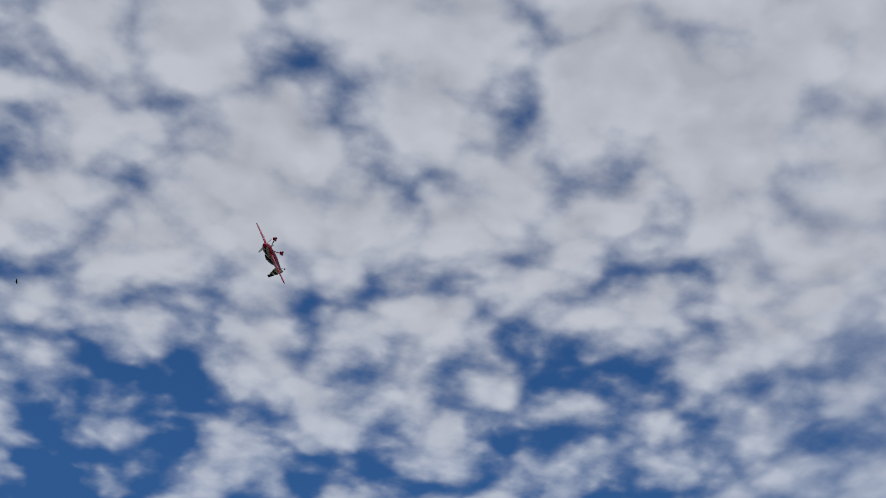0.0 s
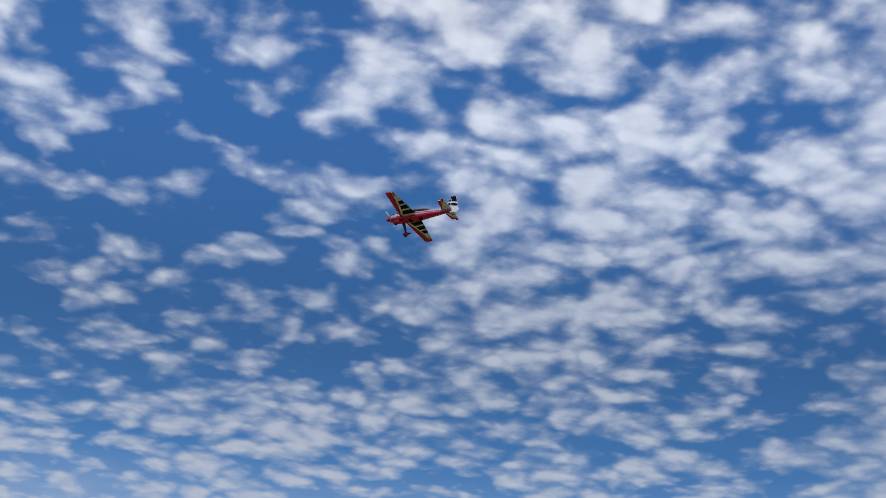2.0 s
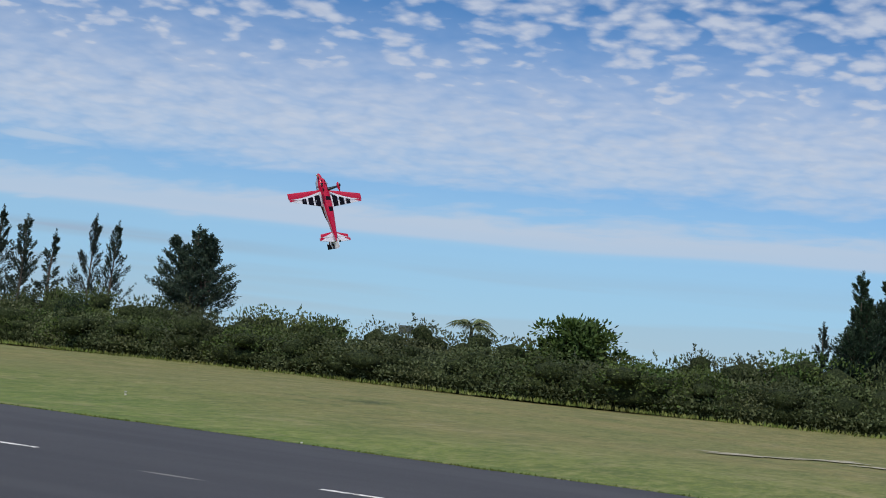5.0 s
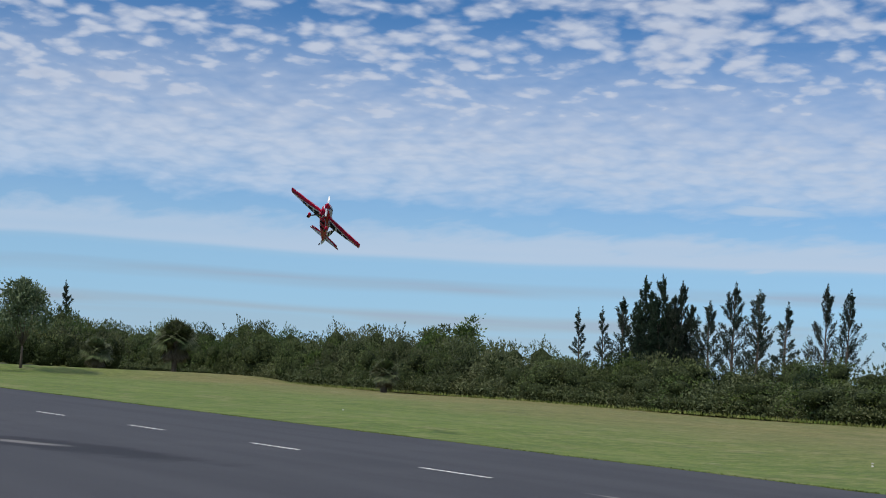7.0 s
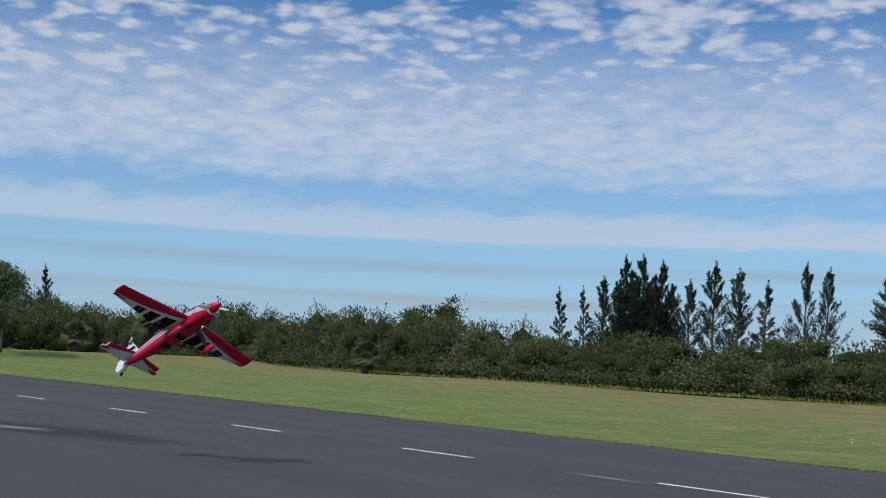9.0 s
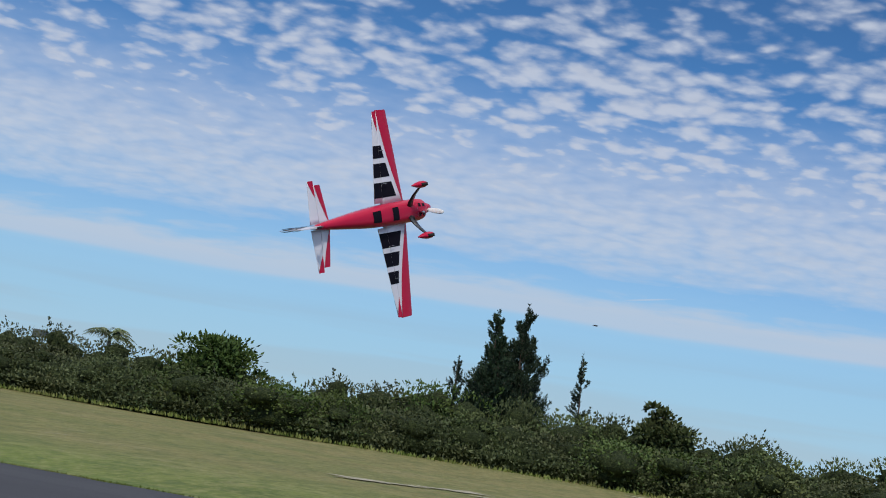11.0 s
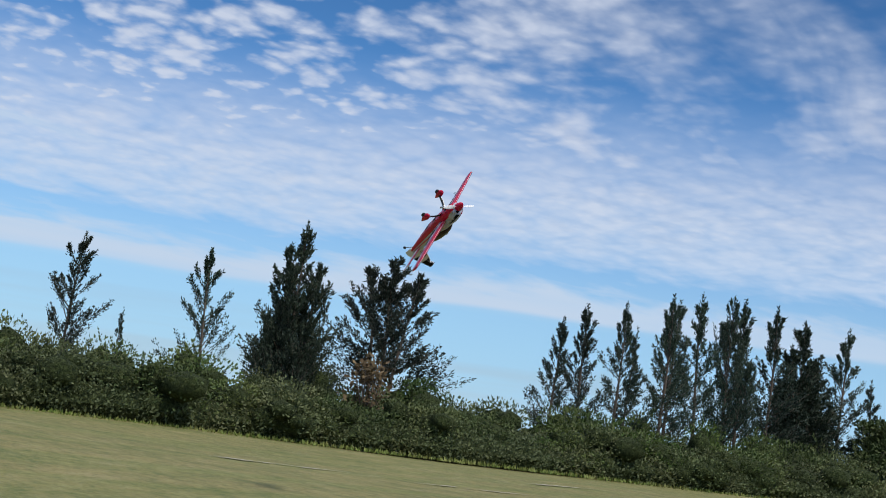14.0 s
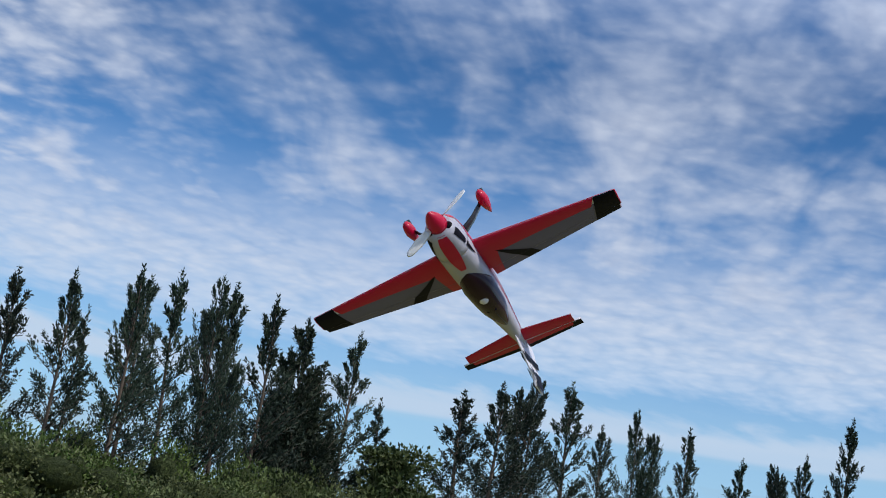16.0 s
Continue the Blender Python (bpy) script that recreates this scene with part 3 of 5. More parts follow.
# ---- trees and thicket ----
def bush_mesh(seed, mat, w, d, h, count, leaf=0.115, core=CORE):
    """A rounded, uneven bush: a dark core of lobes and many leaf blades round it. Returns a hidden-free thing with two parts."""
    rng = np.random.default_rng(seed)
    root = new("bush")
    lobes = []
    for k in range(9):
        a = rng.uniform(0, math.tau)
        r = rng.uniform(0.0, 0.33)
        s = rng.uniform(0.26, 0.46)
        lobes.append((r * math.cos(a) * w, r * math.sin(a) * d, h * rng.uniform(0.30, 1.0 - s * 0.75), s * w * 0.62, s * d * 0.62, s * h * 0.80))
    lobes.append((0, 0, h * 0.3, w * 0.45, d * 0.45, h * 0.35))
    bm = bmesh.new()
    for c in lobes:
        made = bmesh.ops.create_icosphere(bm, subdivisions=1, radius=1.0)["verts"]
        for q in made:
            n = 0.78 + 0.22 * noise.noise(q.co * 2.1 + Vector(c[:3]))
            q.co = Vector((c[0] + q.co.x * c[3] * n * 0.84, c[1] + q.co.y * c[4] * n * 0.84, max(0.0, c[2] + q.co.z * c[5] * n * 0.84)))
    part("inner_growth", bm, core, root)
    pts, dirs = [], []
    area = [c[3] * c[5] for c in lobes]
    for c in lobes:
        per = int(count * c[3] * c[5] / sum(area))
        u = rng.normal(size=(per, 3))
        u /= np.linalg.norm(u, axis=1, keepdims=True)
        u[:, 2] = np.where(u[:, 2] < -0.5, -u[:, 2], u[:, 2])
        r = rng.uniform(0.80, 1.08, per)[:, None]
        p = np.array(c[:3]) + u * np.array(c[3:]) * r
        p[:, 2] = np.maximum(p[:, 2], 0.05)
        pts.append(p)
        dirs.append(u + rng.normal(0, 0.75, (per, 3)) + np.array([0, 0, 0.45]))
    # twigs of leaves that stick out on top
    sprigs = rng.integers(1, 4)
    for _ in range(sprigs):
        c = lobes[rng.integers(0, 9)]
        base = np.array([c[0] + rng.normal(0, c[3] * 0.4), c[1] + rng.normal(0, c[4] * 0.4), c[2] + c[5] * 0.9])
        n = 16
        t = np.sort(rng.uniform(0, 1, n))[:, None]
        way = np.array([rng.normal(0, 0.35), rng.normal(0, 0.35), 1.0])
        pts.append(base + way * t * h * rng.uniform(0.10, 0.24))
        dirs.append(rng.normal(0, 0.8, (n, 3)) + way)
    v, f = leaves(np.concatenate(pts), np.concatenate(dirs), leaf, leaf * 0.55, rng)
    mesh_object("foliage", v, f, mat, root)
    return root


def she_oak(seed, mat, height, spread, limbs, per, base=0.12, low=0.5, high=1.2, fine=0.26, leaders=1, plume=0.11):
    """A she-oak: a tapered trunk and many rising limbs, each one a feathery plume of needles, in a ragged spire."""
    rng = np.random.default_rng(seed)
    root = new("she_oak_tree")
    bm = bmesh.new()
    limb_bm = bmesh.new()
    pts, dirs = [], []

    def feather(p0, p1, bend, width, count):
        count = int(count * 2.3)
        mid = (p0 + p1) / 2 + bend
        s = rng.beta(1.5, 1.3, count)
        q = ((1 - s) ** 2)[:, None] * p0 + (2 * (1 - s) * s)[:, None] * mid + (s ** 2)[:, None] * p1
        way = (p1 - p0) / max(np.linalg.norm(p1 - p0), 1e-3)
        wide = (width * np.sin(np.clip(s * 0.86 + 0.10, 0, 1) * math.pi) ** 0.8)[:, None]
        pts.append(q + rng.normal(0, 0.46, (count, 3)) * wide)
        dirs.append(way * 1.1 + np.array([0, 0, 0.30]) + rng.normal(0, 0.55, (count, 3)))
        return mid
    for ld in range(leaders):
        a0 = rng.uniform(0, math.tau) if leaders < 3 else math.tau * ld / leaders + rng.uniform(-0.4, 0.4)
        off = 0.0 if ld == 0 else spread * (rng.uniform(0.25, 0.70) if leaders != 6 else rng.uniform(0.20, 0.42))
        hh = height * (1.0 if ld == 0 else rng.uniform(0.58, 0.95) if leaders != 6 else rng.uniform(0.50, 0.90))
        top = np.array([off * math.cos(a0), off * math.sin(a0) * 0.7, hh])
        foot = np.array([0.10 * ld * math.cos(a0), 0.10 * ld * math.sin(a0), 0.0])

        def spine(t):
            return foot + (top - foot) * (t if ld == 0 else t ** 0.9) + np.array([math.sin(t * 5 + a0), math.cos(t * 4 + a0), 0]) * 0.010 * hh * t
        tube(bm, [spine(t) for t in np.linspace(0, 0.96, 9)], [0.013 * hh * (1 - 0.92 * t) + 0.006 for t in np.linspace(0, 1, 9)], 7)
        for k in range(limbs):
            t = base + (0.93 - base) * (k + rng.uniform(0, 0.9)) / limbs
            p0 = spine(t)
            a = rng.uniform(0, math.tau)
            el = low + (high - low) * t + rng.normal(0, 0.14)
            size = spread * (1.02 - t) ** 0.85 * rng.uniform(0.6, 1.2) + 0.09 * spread
            p1 = p0 + np.array([math.cos(a) * math.cos(el), math.sin(a) * math.cos(el), math.sin(el)]) * size
            bend = np.array([0, 0, -0.12 * size * math.cos(el)])
            mid = feather(p0 * 0.75 + p1 * 0.25, p1, bend * 0.7, plume * size + 0.03, max(8, int(per * (0.3 + 0.9 * size / spread))))
            tube(limb_bm, [p0, (p0 + p1) / 2 + bend * 0.5, p1], [0.018 + 0.004 * size, 0.011, 0.004], 4)
            # side plumes
            for j in range(2):
                s = rng.uniform(0.35, 0.75)
                q0 = p0 * (1 - s) + p1 * s
                aa = a + rng.choice([-1, 1]) * rng.uniform(0.4, 0.9)
                q1 = q0 + np.array([math.cos(aa) * math.cos(el + 0.2), math.sin(aa) * math.cos(el + 0.2), math.sin(el + 0.2)]) * size * rng.uniform(0.28, 0.45)
                feather(q0, q1, np.zeros(3), plume * size * 0.7 + 0.02, max(5, int(per * 0.35)))
        feather(spine(0.70), spine(1.0) + np.array([0, 0, 0.02 * hh]), np.zeros(3), 0.048 * spread + 0.05, int(per * 2.6))
    part("trunk", bm, BARK, root)
    part("branching", limb_bm, BARK, root)
    v, f = leaves(np.concatenate(pts), np.concatenate(dirs), fine * 0.62, fine * 0.20, rng, 0.10)
    mesh_object("crown", v, f, mat, root)
    return root


def fan_palm(seed, height, fronds, size, trunk_r=0.16):
    """A cabbage palm: a rough trunk, a round head of folded fan leaves and a skirt of dead ones."""
    rng = np.random.default_rng(seed)
    root = new("palm_tree")
    bm = bmesh.new()
    zs = np.linspace(0, height * 0.62, 9)
    tube(bm, [(0.02 * math.sin(z * 3), 0, z) for z in zs], [trunk_r * (1.1 - 0.02 * i + 0.06 * (i % 2)) for i in range(9)], 10)
    part("trunk", bm, BARK, root)
    hub = np.array([0, 0, height * 0.62])

    def frond(a, el, r, mat, name):
        out = np.array([math.cos(a) * math.cos(el), math.sin(a) * math.cos(el), math.sin(el)])
        stem = hub + out * r * 0.45
        side = np.array([-math.sin(a), math.cos(a), 0])
        upv = np.cross(out, side)
        v, f = [], []
        n = 15
        for i in range(n):
            b = (i / (n - 1) - 0.5) * 2.3
            way = out * math.cos(b) + side * math.sin(b)
            sag = np.array([0, 0, -0.30 * r * abs(math.sin(b)) - 0.10 * r])
            tip = stem + way * r * 0.62 + sag
            mid = stem + way * r * 0.34 + upv * 0.02 + sag * 0.3
            w = 0.034 * r
            k = len(v)
            v += [stem, mid + np.cross(way, upv) * w, tip, mid - np.cross(way, upv) * w]
            f.append((k, k + 1, k + 2, k + 3))
        k = len(v)
        v += [hub - side * 0.012, hub + side * 0.012, stem + side * 0.012, stem - side * 0.012]
        f.append((k, k + 1, k + 2, k + 3))
        ob = mesh_object(name, v, f, mat, root)
        return ob
    for i in range(fronds):
        frond(rng.uniform(0, math.tau), rng.uniform(-0.35, 1.4), size * rng.uniform(0.8, 1.15), PALM, "frond")
    for i in range(fronds // 3):
        frond(rng.uniform(0, math.tau), rng.uniform(-1.25, -0.6), size * rng.uniform(0.6, 0.9), PALM_DRY, "dead_frond")
    return root


def feather_palm(seed, height, size):
    """A queen palm: a slim trunk with arching feather fronds."""
    rng = np.random.default_rng(seed)
    root = new("palm_tree")
    bm = bmesh.new()
    tube(bm, [(0.05 * z, 0, z) for z in np.linspace(0, height * 0.74, 8)], [0.13 - 0.006 * i for i in range(8)], 10)
    part("trunk", bm, BARK, root)
    hub = np.array([0.05 * height * 0.74, 0, height * 0.74])
    for i in range(15):
        a, el = rng.uniform(0, math.tau), rng.uniform(0.1, 1.35)
        r = size * rng.uniform(0.85, 1.15)
        out = np.array([math.cos(a), math.sin(a), 0])
        v, f = [], []
        for t in np.linspace(0.12, 1, 22):
            rib = hub + out * r * t * math.cos(el * (1 - 0.3 * t)) + np.array([0, 0, r * (math.sin(el) * t - 0.75 * t * t)])
            side = np.array([-math.sin(a), math.cos(a), 0])
            for sg in (-1, 1):
                L = 0.34 * r * math.sin(min(1, t * 1.05) * math.pi * 0.86 + 0.25)
                tip = rib + side * sg * L * 0.75 + out * L * 0.35 + np.array([0, 0, -L * rng.uniform(0.35, 0.75)])
                k = len(v)
                v += [rib, rib + out * 0.05, tip]
                f.append((k, k + 1, k + 2))
        mesh_object("frond", v, f, PALM, root)
    return root


def broad_tree(seed, mat, height, spread, leaf_count, trunk_t=0.45, bare=False, leaf=0.26):
    """A round-headed tree: a forked trunk and limbs, with leaf clumps along them and gaps between."""
    rng = np.random.default_rng(seed)
    root = new("broadleaf_tree" if not bare else "bare_tree")
    bm = bmesh.new()
    lb = bmesh.new()
    fork = np.array([0, 0, height * trunk_t * 0.6])
    tube(bm, [(0, 0, 0), (0.03, 0, fork[2] * 0.5), tuple(fork)], [0.035 * height * 0.7, 0.025 * height * 0.7, 0.02 * height * 0.7], 8)
    part("trunk", bm, TWIG if bare else BARK, root)
    tips = []
    for k in range(14 if not bare else 26):
        a = rng.uniform(0, math.tau)
        el = rng.uniform(0.25, 1.45)
        R = rng.uniform(0.65, 1.0)
        end = np.array([math.cos(a) * math.cos(el) * spread * R, math.sin(a) * math.cos(el) * spread * R, fork[2] + (height - fork[2]) * math.sin(el) * R])
        mid = fork * 0.55 + end * 0.45 + np.array([0, 0, 0.05 * height])
        tube(lb, [fork, mid, end], [0.011 * height, 0.007 * height, 0.002 * height] if not bare else [0.008 * height, 0.005 * height, 0.002 * height], 5)
        for j in range(5 if not bare else 20):
            t = rng.uniform(0.45, 1.0)
            b0 = mid * (1 - t) + end * t
            e2 = b0 + rng.normal(0, 0.17, 3) * spread + np.array([0, 0, 0.06 * height])
            tube(lb, [b0, e2], [0.004 * height, 0.0015 * height] if not bare else [0.0028 * height, 0.0012 * height], 3)
            tips.append(e2)
    part("branching", lb, TWIG if bare else BARK, root)
    if not bare:
        pts, dirs = [], []
        per = leaf_count // len(tips)
        for tip in tips:
            r = rng.uniform(0.08, 0.16) * spread
            u = rng.normal(0, 1, (per, 3))
            pts.append(tip + u * r * np.array([1, 1, 0.6]))
            dirs.append(u + np.array([0, 0, 0.5]))
        v, f = leaves(np.concatenate(pts), np.concatenate(dirs), leaf, leaf * 0.6, rng)
        mesh_object("crown", v, f, mat, root)
    return root


def park(ob):
    """Takes a finished pattern out of use once its copies stand."""
    for o in (*ob.children_recursive, ob):
        bpy.data.objects.remove(o)


def stand(ob, x, y, z=0.0, size=1.0, wide=None, turn=0.0, lean=0.0):
    """A copy of a pattern on the ground."""
    wide = wide or size
    m = pose(x, y, z, 0, lean, turn) @ Matrix.Diagonal((wide, wide, size, 1))
    return copy_thing(ob, m)


def build_thicket():
    rng = random.Random(11)
    kinds = [(bush_mesh(20 + i, BUSH, 4.8, 4.4, 2.6, 2150, 0.14), "dense green thicket bush at the edge of the grass") for i in range(6)]
    kinds += [(bush_mesh(30, LIME, 4.2, 3.4, 2.6, 2600, 0.135), "fresh lime-green rounded bush in the thicket"),
              (bush_mesh(31, DARK, 2.4, 2.4, 2.6, 2400), "small dark green rounded bush in the thicket")]
    for ob, label in kinds:
        tagged(ob, label, "bush", "bushes of the thicket")
    x = -262.0
    while x < 125:
        far = x < -130
        for row in range(2):
            k = rng.randrange(6)
            h = rng.uniform(0.80, 1.06) * (0.80, 1.06)[row]
            h *= 1.12
            if -160 < x < -60:
                h *= 1.0 + 0.7 * min(1, (-60 - x) / 30)
            if x <= -160:
                h *= 2.2
            if -75 < x < -30:
                h *= 1.05
            if x > 5:
                h *= 1.10
            stand(kinds[k][0], x + rng.uniform(-1, 1), HEDGE_Y + 2.1 + 3.2 * row + rng.uniform(-0.5, 0.5), -0.05, h, rng.uniform(0.85, 1.2) * (1.6 if far else 1.0), rng.uniform(0, 360))
        x += rng.uniform(2.3, 3.0) * (1.7 if far else 1.0)
    # the growth turns towards the runway behind the bank
    for k in range(22):
        y = 20.0 + 1.22 * k
        stand(kinds[rng.randrange(6)][0], -112.0 - 3.4 * (k % 2) + rng.uniform(-0.8, 0.8), y, -0.05, rng.uniform(1.2, 1.6) * (1.0, 1.3)[k % 2], rng.uniform(0.9, 1.2), rng.uniform(0, 360))
    stand(kinds[6][0], -57.5, HEDGE_Y + 3.0, 0, 1.12, 1.15)
    stand(kinds[6][0], -61.5, HEDGE_Y + 3.3, 0, 1.05, 1.0, 70)
    stand(kinds[7][0], -47.5, HEDGE_Y + 2.0, 0, 1.02, 0.85)
    for ob, _ in kinds:
        park(ob)


def build_undergrowth():
    """A low, lumpy, continuous mass under the bushes, and a fringe of long grass along its foot."""
    rng = np.random.default_rng(77)
    xs = np.arange(-270, 130, 0.8)
    prof = [(0.6, 0.0), (0.3, 0.5), (0.9, 1.05), (2.2, 1.45), (4.0, 1.6), (6.0, 1.5), (8.5, 0.0)]
    v, f = [], []
    for i, x in enumerate(xs):
        tall = 2.0 if x < -160 else 1.0
        for j, (dy, z) in enumerate(prof):
            n = noise.noise(Vector((x * 0.5, j * 1.7, 3.0))) * 0.5 + noise.noise(Vector((x * 1.7, j * 2.3, 9.0))) * 0.25
            v.append((x, HEDGE_Y + 0.5 + dy - 0.5 * n, max(-0.05, z * tall * (1 + 0.35 * n))))
    m = len(prof)
    for i in range(len(xs) - 1):
        for j in range(m - 1):
            f.append((i * m + j, (i + 1) * m + j, (i + 1) * m + j + 1, i * m + j + 1))
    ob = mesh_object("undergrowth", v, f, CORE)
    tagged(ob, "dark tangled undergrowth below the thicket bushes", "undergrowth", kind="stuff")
    # leaves over the whole front of the mass
    n = 85000
    i, w = rng.integers(0, len(xs) - 1, n), rng.uniform(0, 1, n)
    i = np.where(rng.uniform(0, 1, n) < 0.75, rng.integers(int(160 / 0.8), int(370 / 0.8), n), i)
    j, u = rng.integers(0, 4, n), rng.uniform(0, 1, n)[:, None]
    V = np.array(v)
    p = V[i * m + j] * (1 - u) + V[i * m + j + 1] * u
    p[:, 0] += 0.8 * w
    p[:, 1] -= rng.uniform(0.0, 0.25, n)
    p[:, 2] = np.maximum(p[:, 2] + rng.uniform(-0.05, 0.15, n), 0.02)
    d = rng.normal(0, 0.7, (n, 3)) + np.array([0, -0.5, 0.6])
    lv, lf = leaves(p, d, 0.17, 0.09, rng)
    ob = mesh_object("low_leaves", lv, lf, BUSH)
    tagged(ob, "small green leaves over the tangled undergrowth", "undergrowth", kind="stuff")
    n = 15000
    p = np.stack([rng.uniform(-200, 100, n), HEDGE_Y + 0.35 + rng.normal(0, 0.35, n), np.zeros(n)], 1)
    d = rng.normal(0, 0.35, (n, 3)) + np.array([0, 0, 1.0])
    lv, lf = leaves(p, d, 0.20, 0.07, rng)
    ob = mesh_object("long_grass", lv, lf, BLADE)
    tagged(ob, "fringe of long unmown grass along the thicket", "grass", kind="stuff")


build_undergrowth()


def build_trees():
    tall = [she_oak(41 + i, NEEDLE, 7.0, 2.15, 56, 34, 0.10, 0.42, 1.22, 0.24, 1, 0.085) for i in range(3)]
    airy = [she_oak(51 + i, NEEDLE, 7.0, 2.9, 38, 46, 0.22, 0.40, 1.10, 0.24, 3, 0.085) for i in range(2)]
    spread = [she_oak(61 + i, NEEDLE, 6.9, 2.7, 38, 48, 0.10, 0.28, 1.15, 0.24, 1, 0.075) for i in range(2)]
    dense = [she_oak(71 + i, NEEDLE_DENSE, 7.2, 2.5, 40, 48, 0.08, 0.55, 1.20, 0.26, 6, 0.09) for i in range(2)]
    slim = she_oak(81, NEEDLE, 5.0, 1.05, 44, 24, 0.10, 0.32, 1.0, 0.2, 1, 0.08)
    for ob in tall:
        tagged(ob, "tall slender she-oak with ragged dark green needles", "tree", "she-oaks behind the thicket")
    for ob in airy:
        tagged(ob, "broad airy she-oak with gaps between its tufted limbs", "tree", "she-oaks behind the thicket")
    for ob in spread:
        tagged(ob, "she-oak with wide low limbs and a thin spire", "tree", "she-oaks behind the thicket")
    for ob in dense:
        tagged(ob, "dense dark she-oak of several close spires", "tree", "she-oaks behind the thicket")
    tagged(slim, "small slim she-oak with sparse pale green needles", "tree", "she-oaks behind the thicket")
    full = she_oak(55, NEEDLE, 7.0, 2.4, 36, 44, 0.34, 0.25, 1.15, 0.24, 7, 0.085)
    tagged(full, "round-headed full she-oak on a short bare trunk", "tree", "she-oaks behind the thicket")
    D = 60.0
    S, T, A, E = slim, tall, airy, dense
    for ob, h0, x, h, wide in (
            (S, 5.0, -162, 9.6, 2.2),
            (S, 5.0, -70.6, 5.9, 1.0), (S, 5.0, -69.2, 6.0, 0.9), (T[0], 7.0, -67.4, 6.6, 0.9), (S, 5.0, -66.2, 5.0, 1.0),
            (E[0], 7.2, -64.1, 7.7, 0.72), (E[1], 7.2, -63.0, 7.8, 0.70), (E[0], 7.2, -61.9, 7.4, 0.66), (T[1], 7.0, -60.4, 6.3, 0.8),
            (T[2], 7.0, -57.9, 7.25, 0.95), (T[0], 7.0, -56.6, 6.9, 0.9), (S, 5.0, -55.4, 5.2, 0.9), (S, 5.0, -54.1, 6.1, 1.2),
            (T[1], 7.0, -51.2, 7.05, 0.66), (T[2], 7.0, -50.1, 6.8, 0.70),
            (full, 7.0, -44.4, 6.8, 1.25),
            (E[1], 7.2, -10.9, 6.4, 0.9), (E[0], 7.2, -9.8, 6.8, 0.85), (T[1], 7.0, -12.2, 4.2, 0.6), (S, 5.0, -7.05, 5.1, 0.95),
            (S, 5.0, 15.1, 6.2, 0.85), (S, 5.0, 15.9, 6.4, 0.9), (S, 5.0, 17.0, 4.0, 0.7),
            (spread[0], 6.9, 21.4, 6.9, 0.95), (S, 5.0, 24.0, 4.3, 0.6), (spread[1], 6.9, 27.5, 7.3, 0.9),
            (E[0], 7.2, 31.2, 9.1, 1.1), (A[1], 7.0, 36.0, 8.4, 1.4),
            (T[1], 7.0, 45.7, 7.2, 1.0), (T[0], 7.0, 47.6, 8.1, 1.15), (T[2], 7.0, 49.3, 8.4, 1.1), (S, 5.0, 50.6, 7.4, 1.2),
            (T[1], 7.0, 52.0, 9.2, 1.2), (T[0], 7.0, 53.7, 9.3, 1.25), (T[2], 7.0, 55.4, 9.8, 1.3), (A[0], 7.0, 57.0, 9.9, 0.85), (T[0], 7.0, 58.2, 10.0, 1.2), (T[1], 7.0, 59.9, 9.8, 1.3),
            (E[1], 7.2, 63.4, 9.6, 1.5), (T[0], 7.0, 65.8, 9.6, 1.35), (S, 5.0, 69.0, 7.0, 1.6),
            (T[1], 7.0, 74.2, 8.3, 1.7), (T[2], 7.0, 77.2, 9.2, 1.75), (A[1], 7.0, 80.0, 9.9, 1.1), (T[0], 7.0, 83.6, 10.4, 1.6),
            (T[2], 7.0, 89.0, 8.8, 1.3), (A[0], 7.0, 94.0, 10.4, 1.0), (T[1], 7.0, 98.0, 10.0, 1.3),
            (T[0], 7.0, 108.4, 9.5, 1.4), (A[1], 7.0, 114.0, 9.8, 0.9), (T[2], 7.0, 119.0, 11.1, 1.5), (T[1], 7.0, 124.2, 14.6, 1.7)):
        k = abs(hash_of(x))
        wide *= 1.25 if -75 < x < -48 else 1.0
        stand(ob, x, D + (k % 7) * 0.25 - 0.6, 0, h / h0, wide, (k * 37) % 360, 2.0)
    for ob in (*tall, *airy, *spread, *dense, slim, full):
        park(ob)

    oak = broad_tree(91, OAK, 10.8, 5.5, 9000, leaf=0.42)
    tagged(oak, "round-headed grey-green tree above the thicket", "tree")
    oak.matrix_basis = pose(-99.0, 33.2, 0.3, 0, 0, 30) @ Matrix.Diagonal((0.42, 0.42, 0.53, 1))
    fresh = broad_tree(92, FRESH, 14.5, 6.8, 16000, leaf=0.55)
    tagged(fresh, "tall light green leafy tree behind the grass", "tree")
    fresh.matrix_basis = pose(-107.5, 28.8, 0.2) @ Matrix.Diagonal((0.45, 0.45, 0.52, 1))
    bare = broad_tree(93, OAK, 10.9, 4.2, 0, 0.5, True)
    tagged(bare, "leafless pale grey tree at the end of the berm", "tree")
    bare.matrix_basis = pose(-97.0, 28.2, 0.2) @ Matrix.Diagonal((0.50, 0.50, 0.50, 1))
    brown = broad_tree(94, BROWN, 4.0, 1.1, 420)
    tagged(brown, "small half-dead tree with brown leaves", "tree")
    brown.matrix_basis = pose(34.0, 57.5, 0)
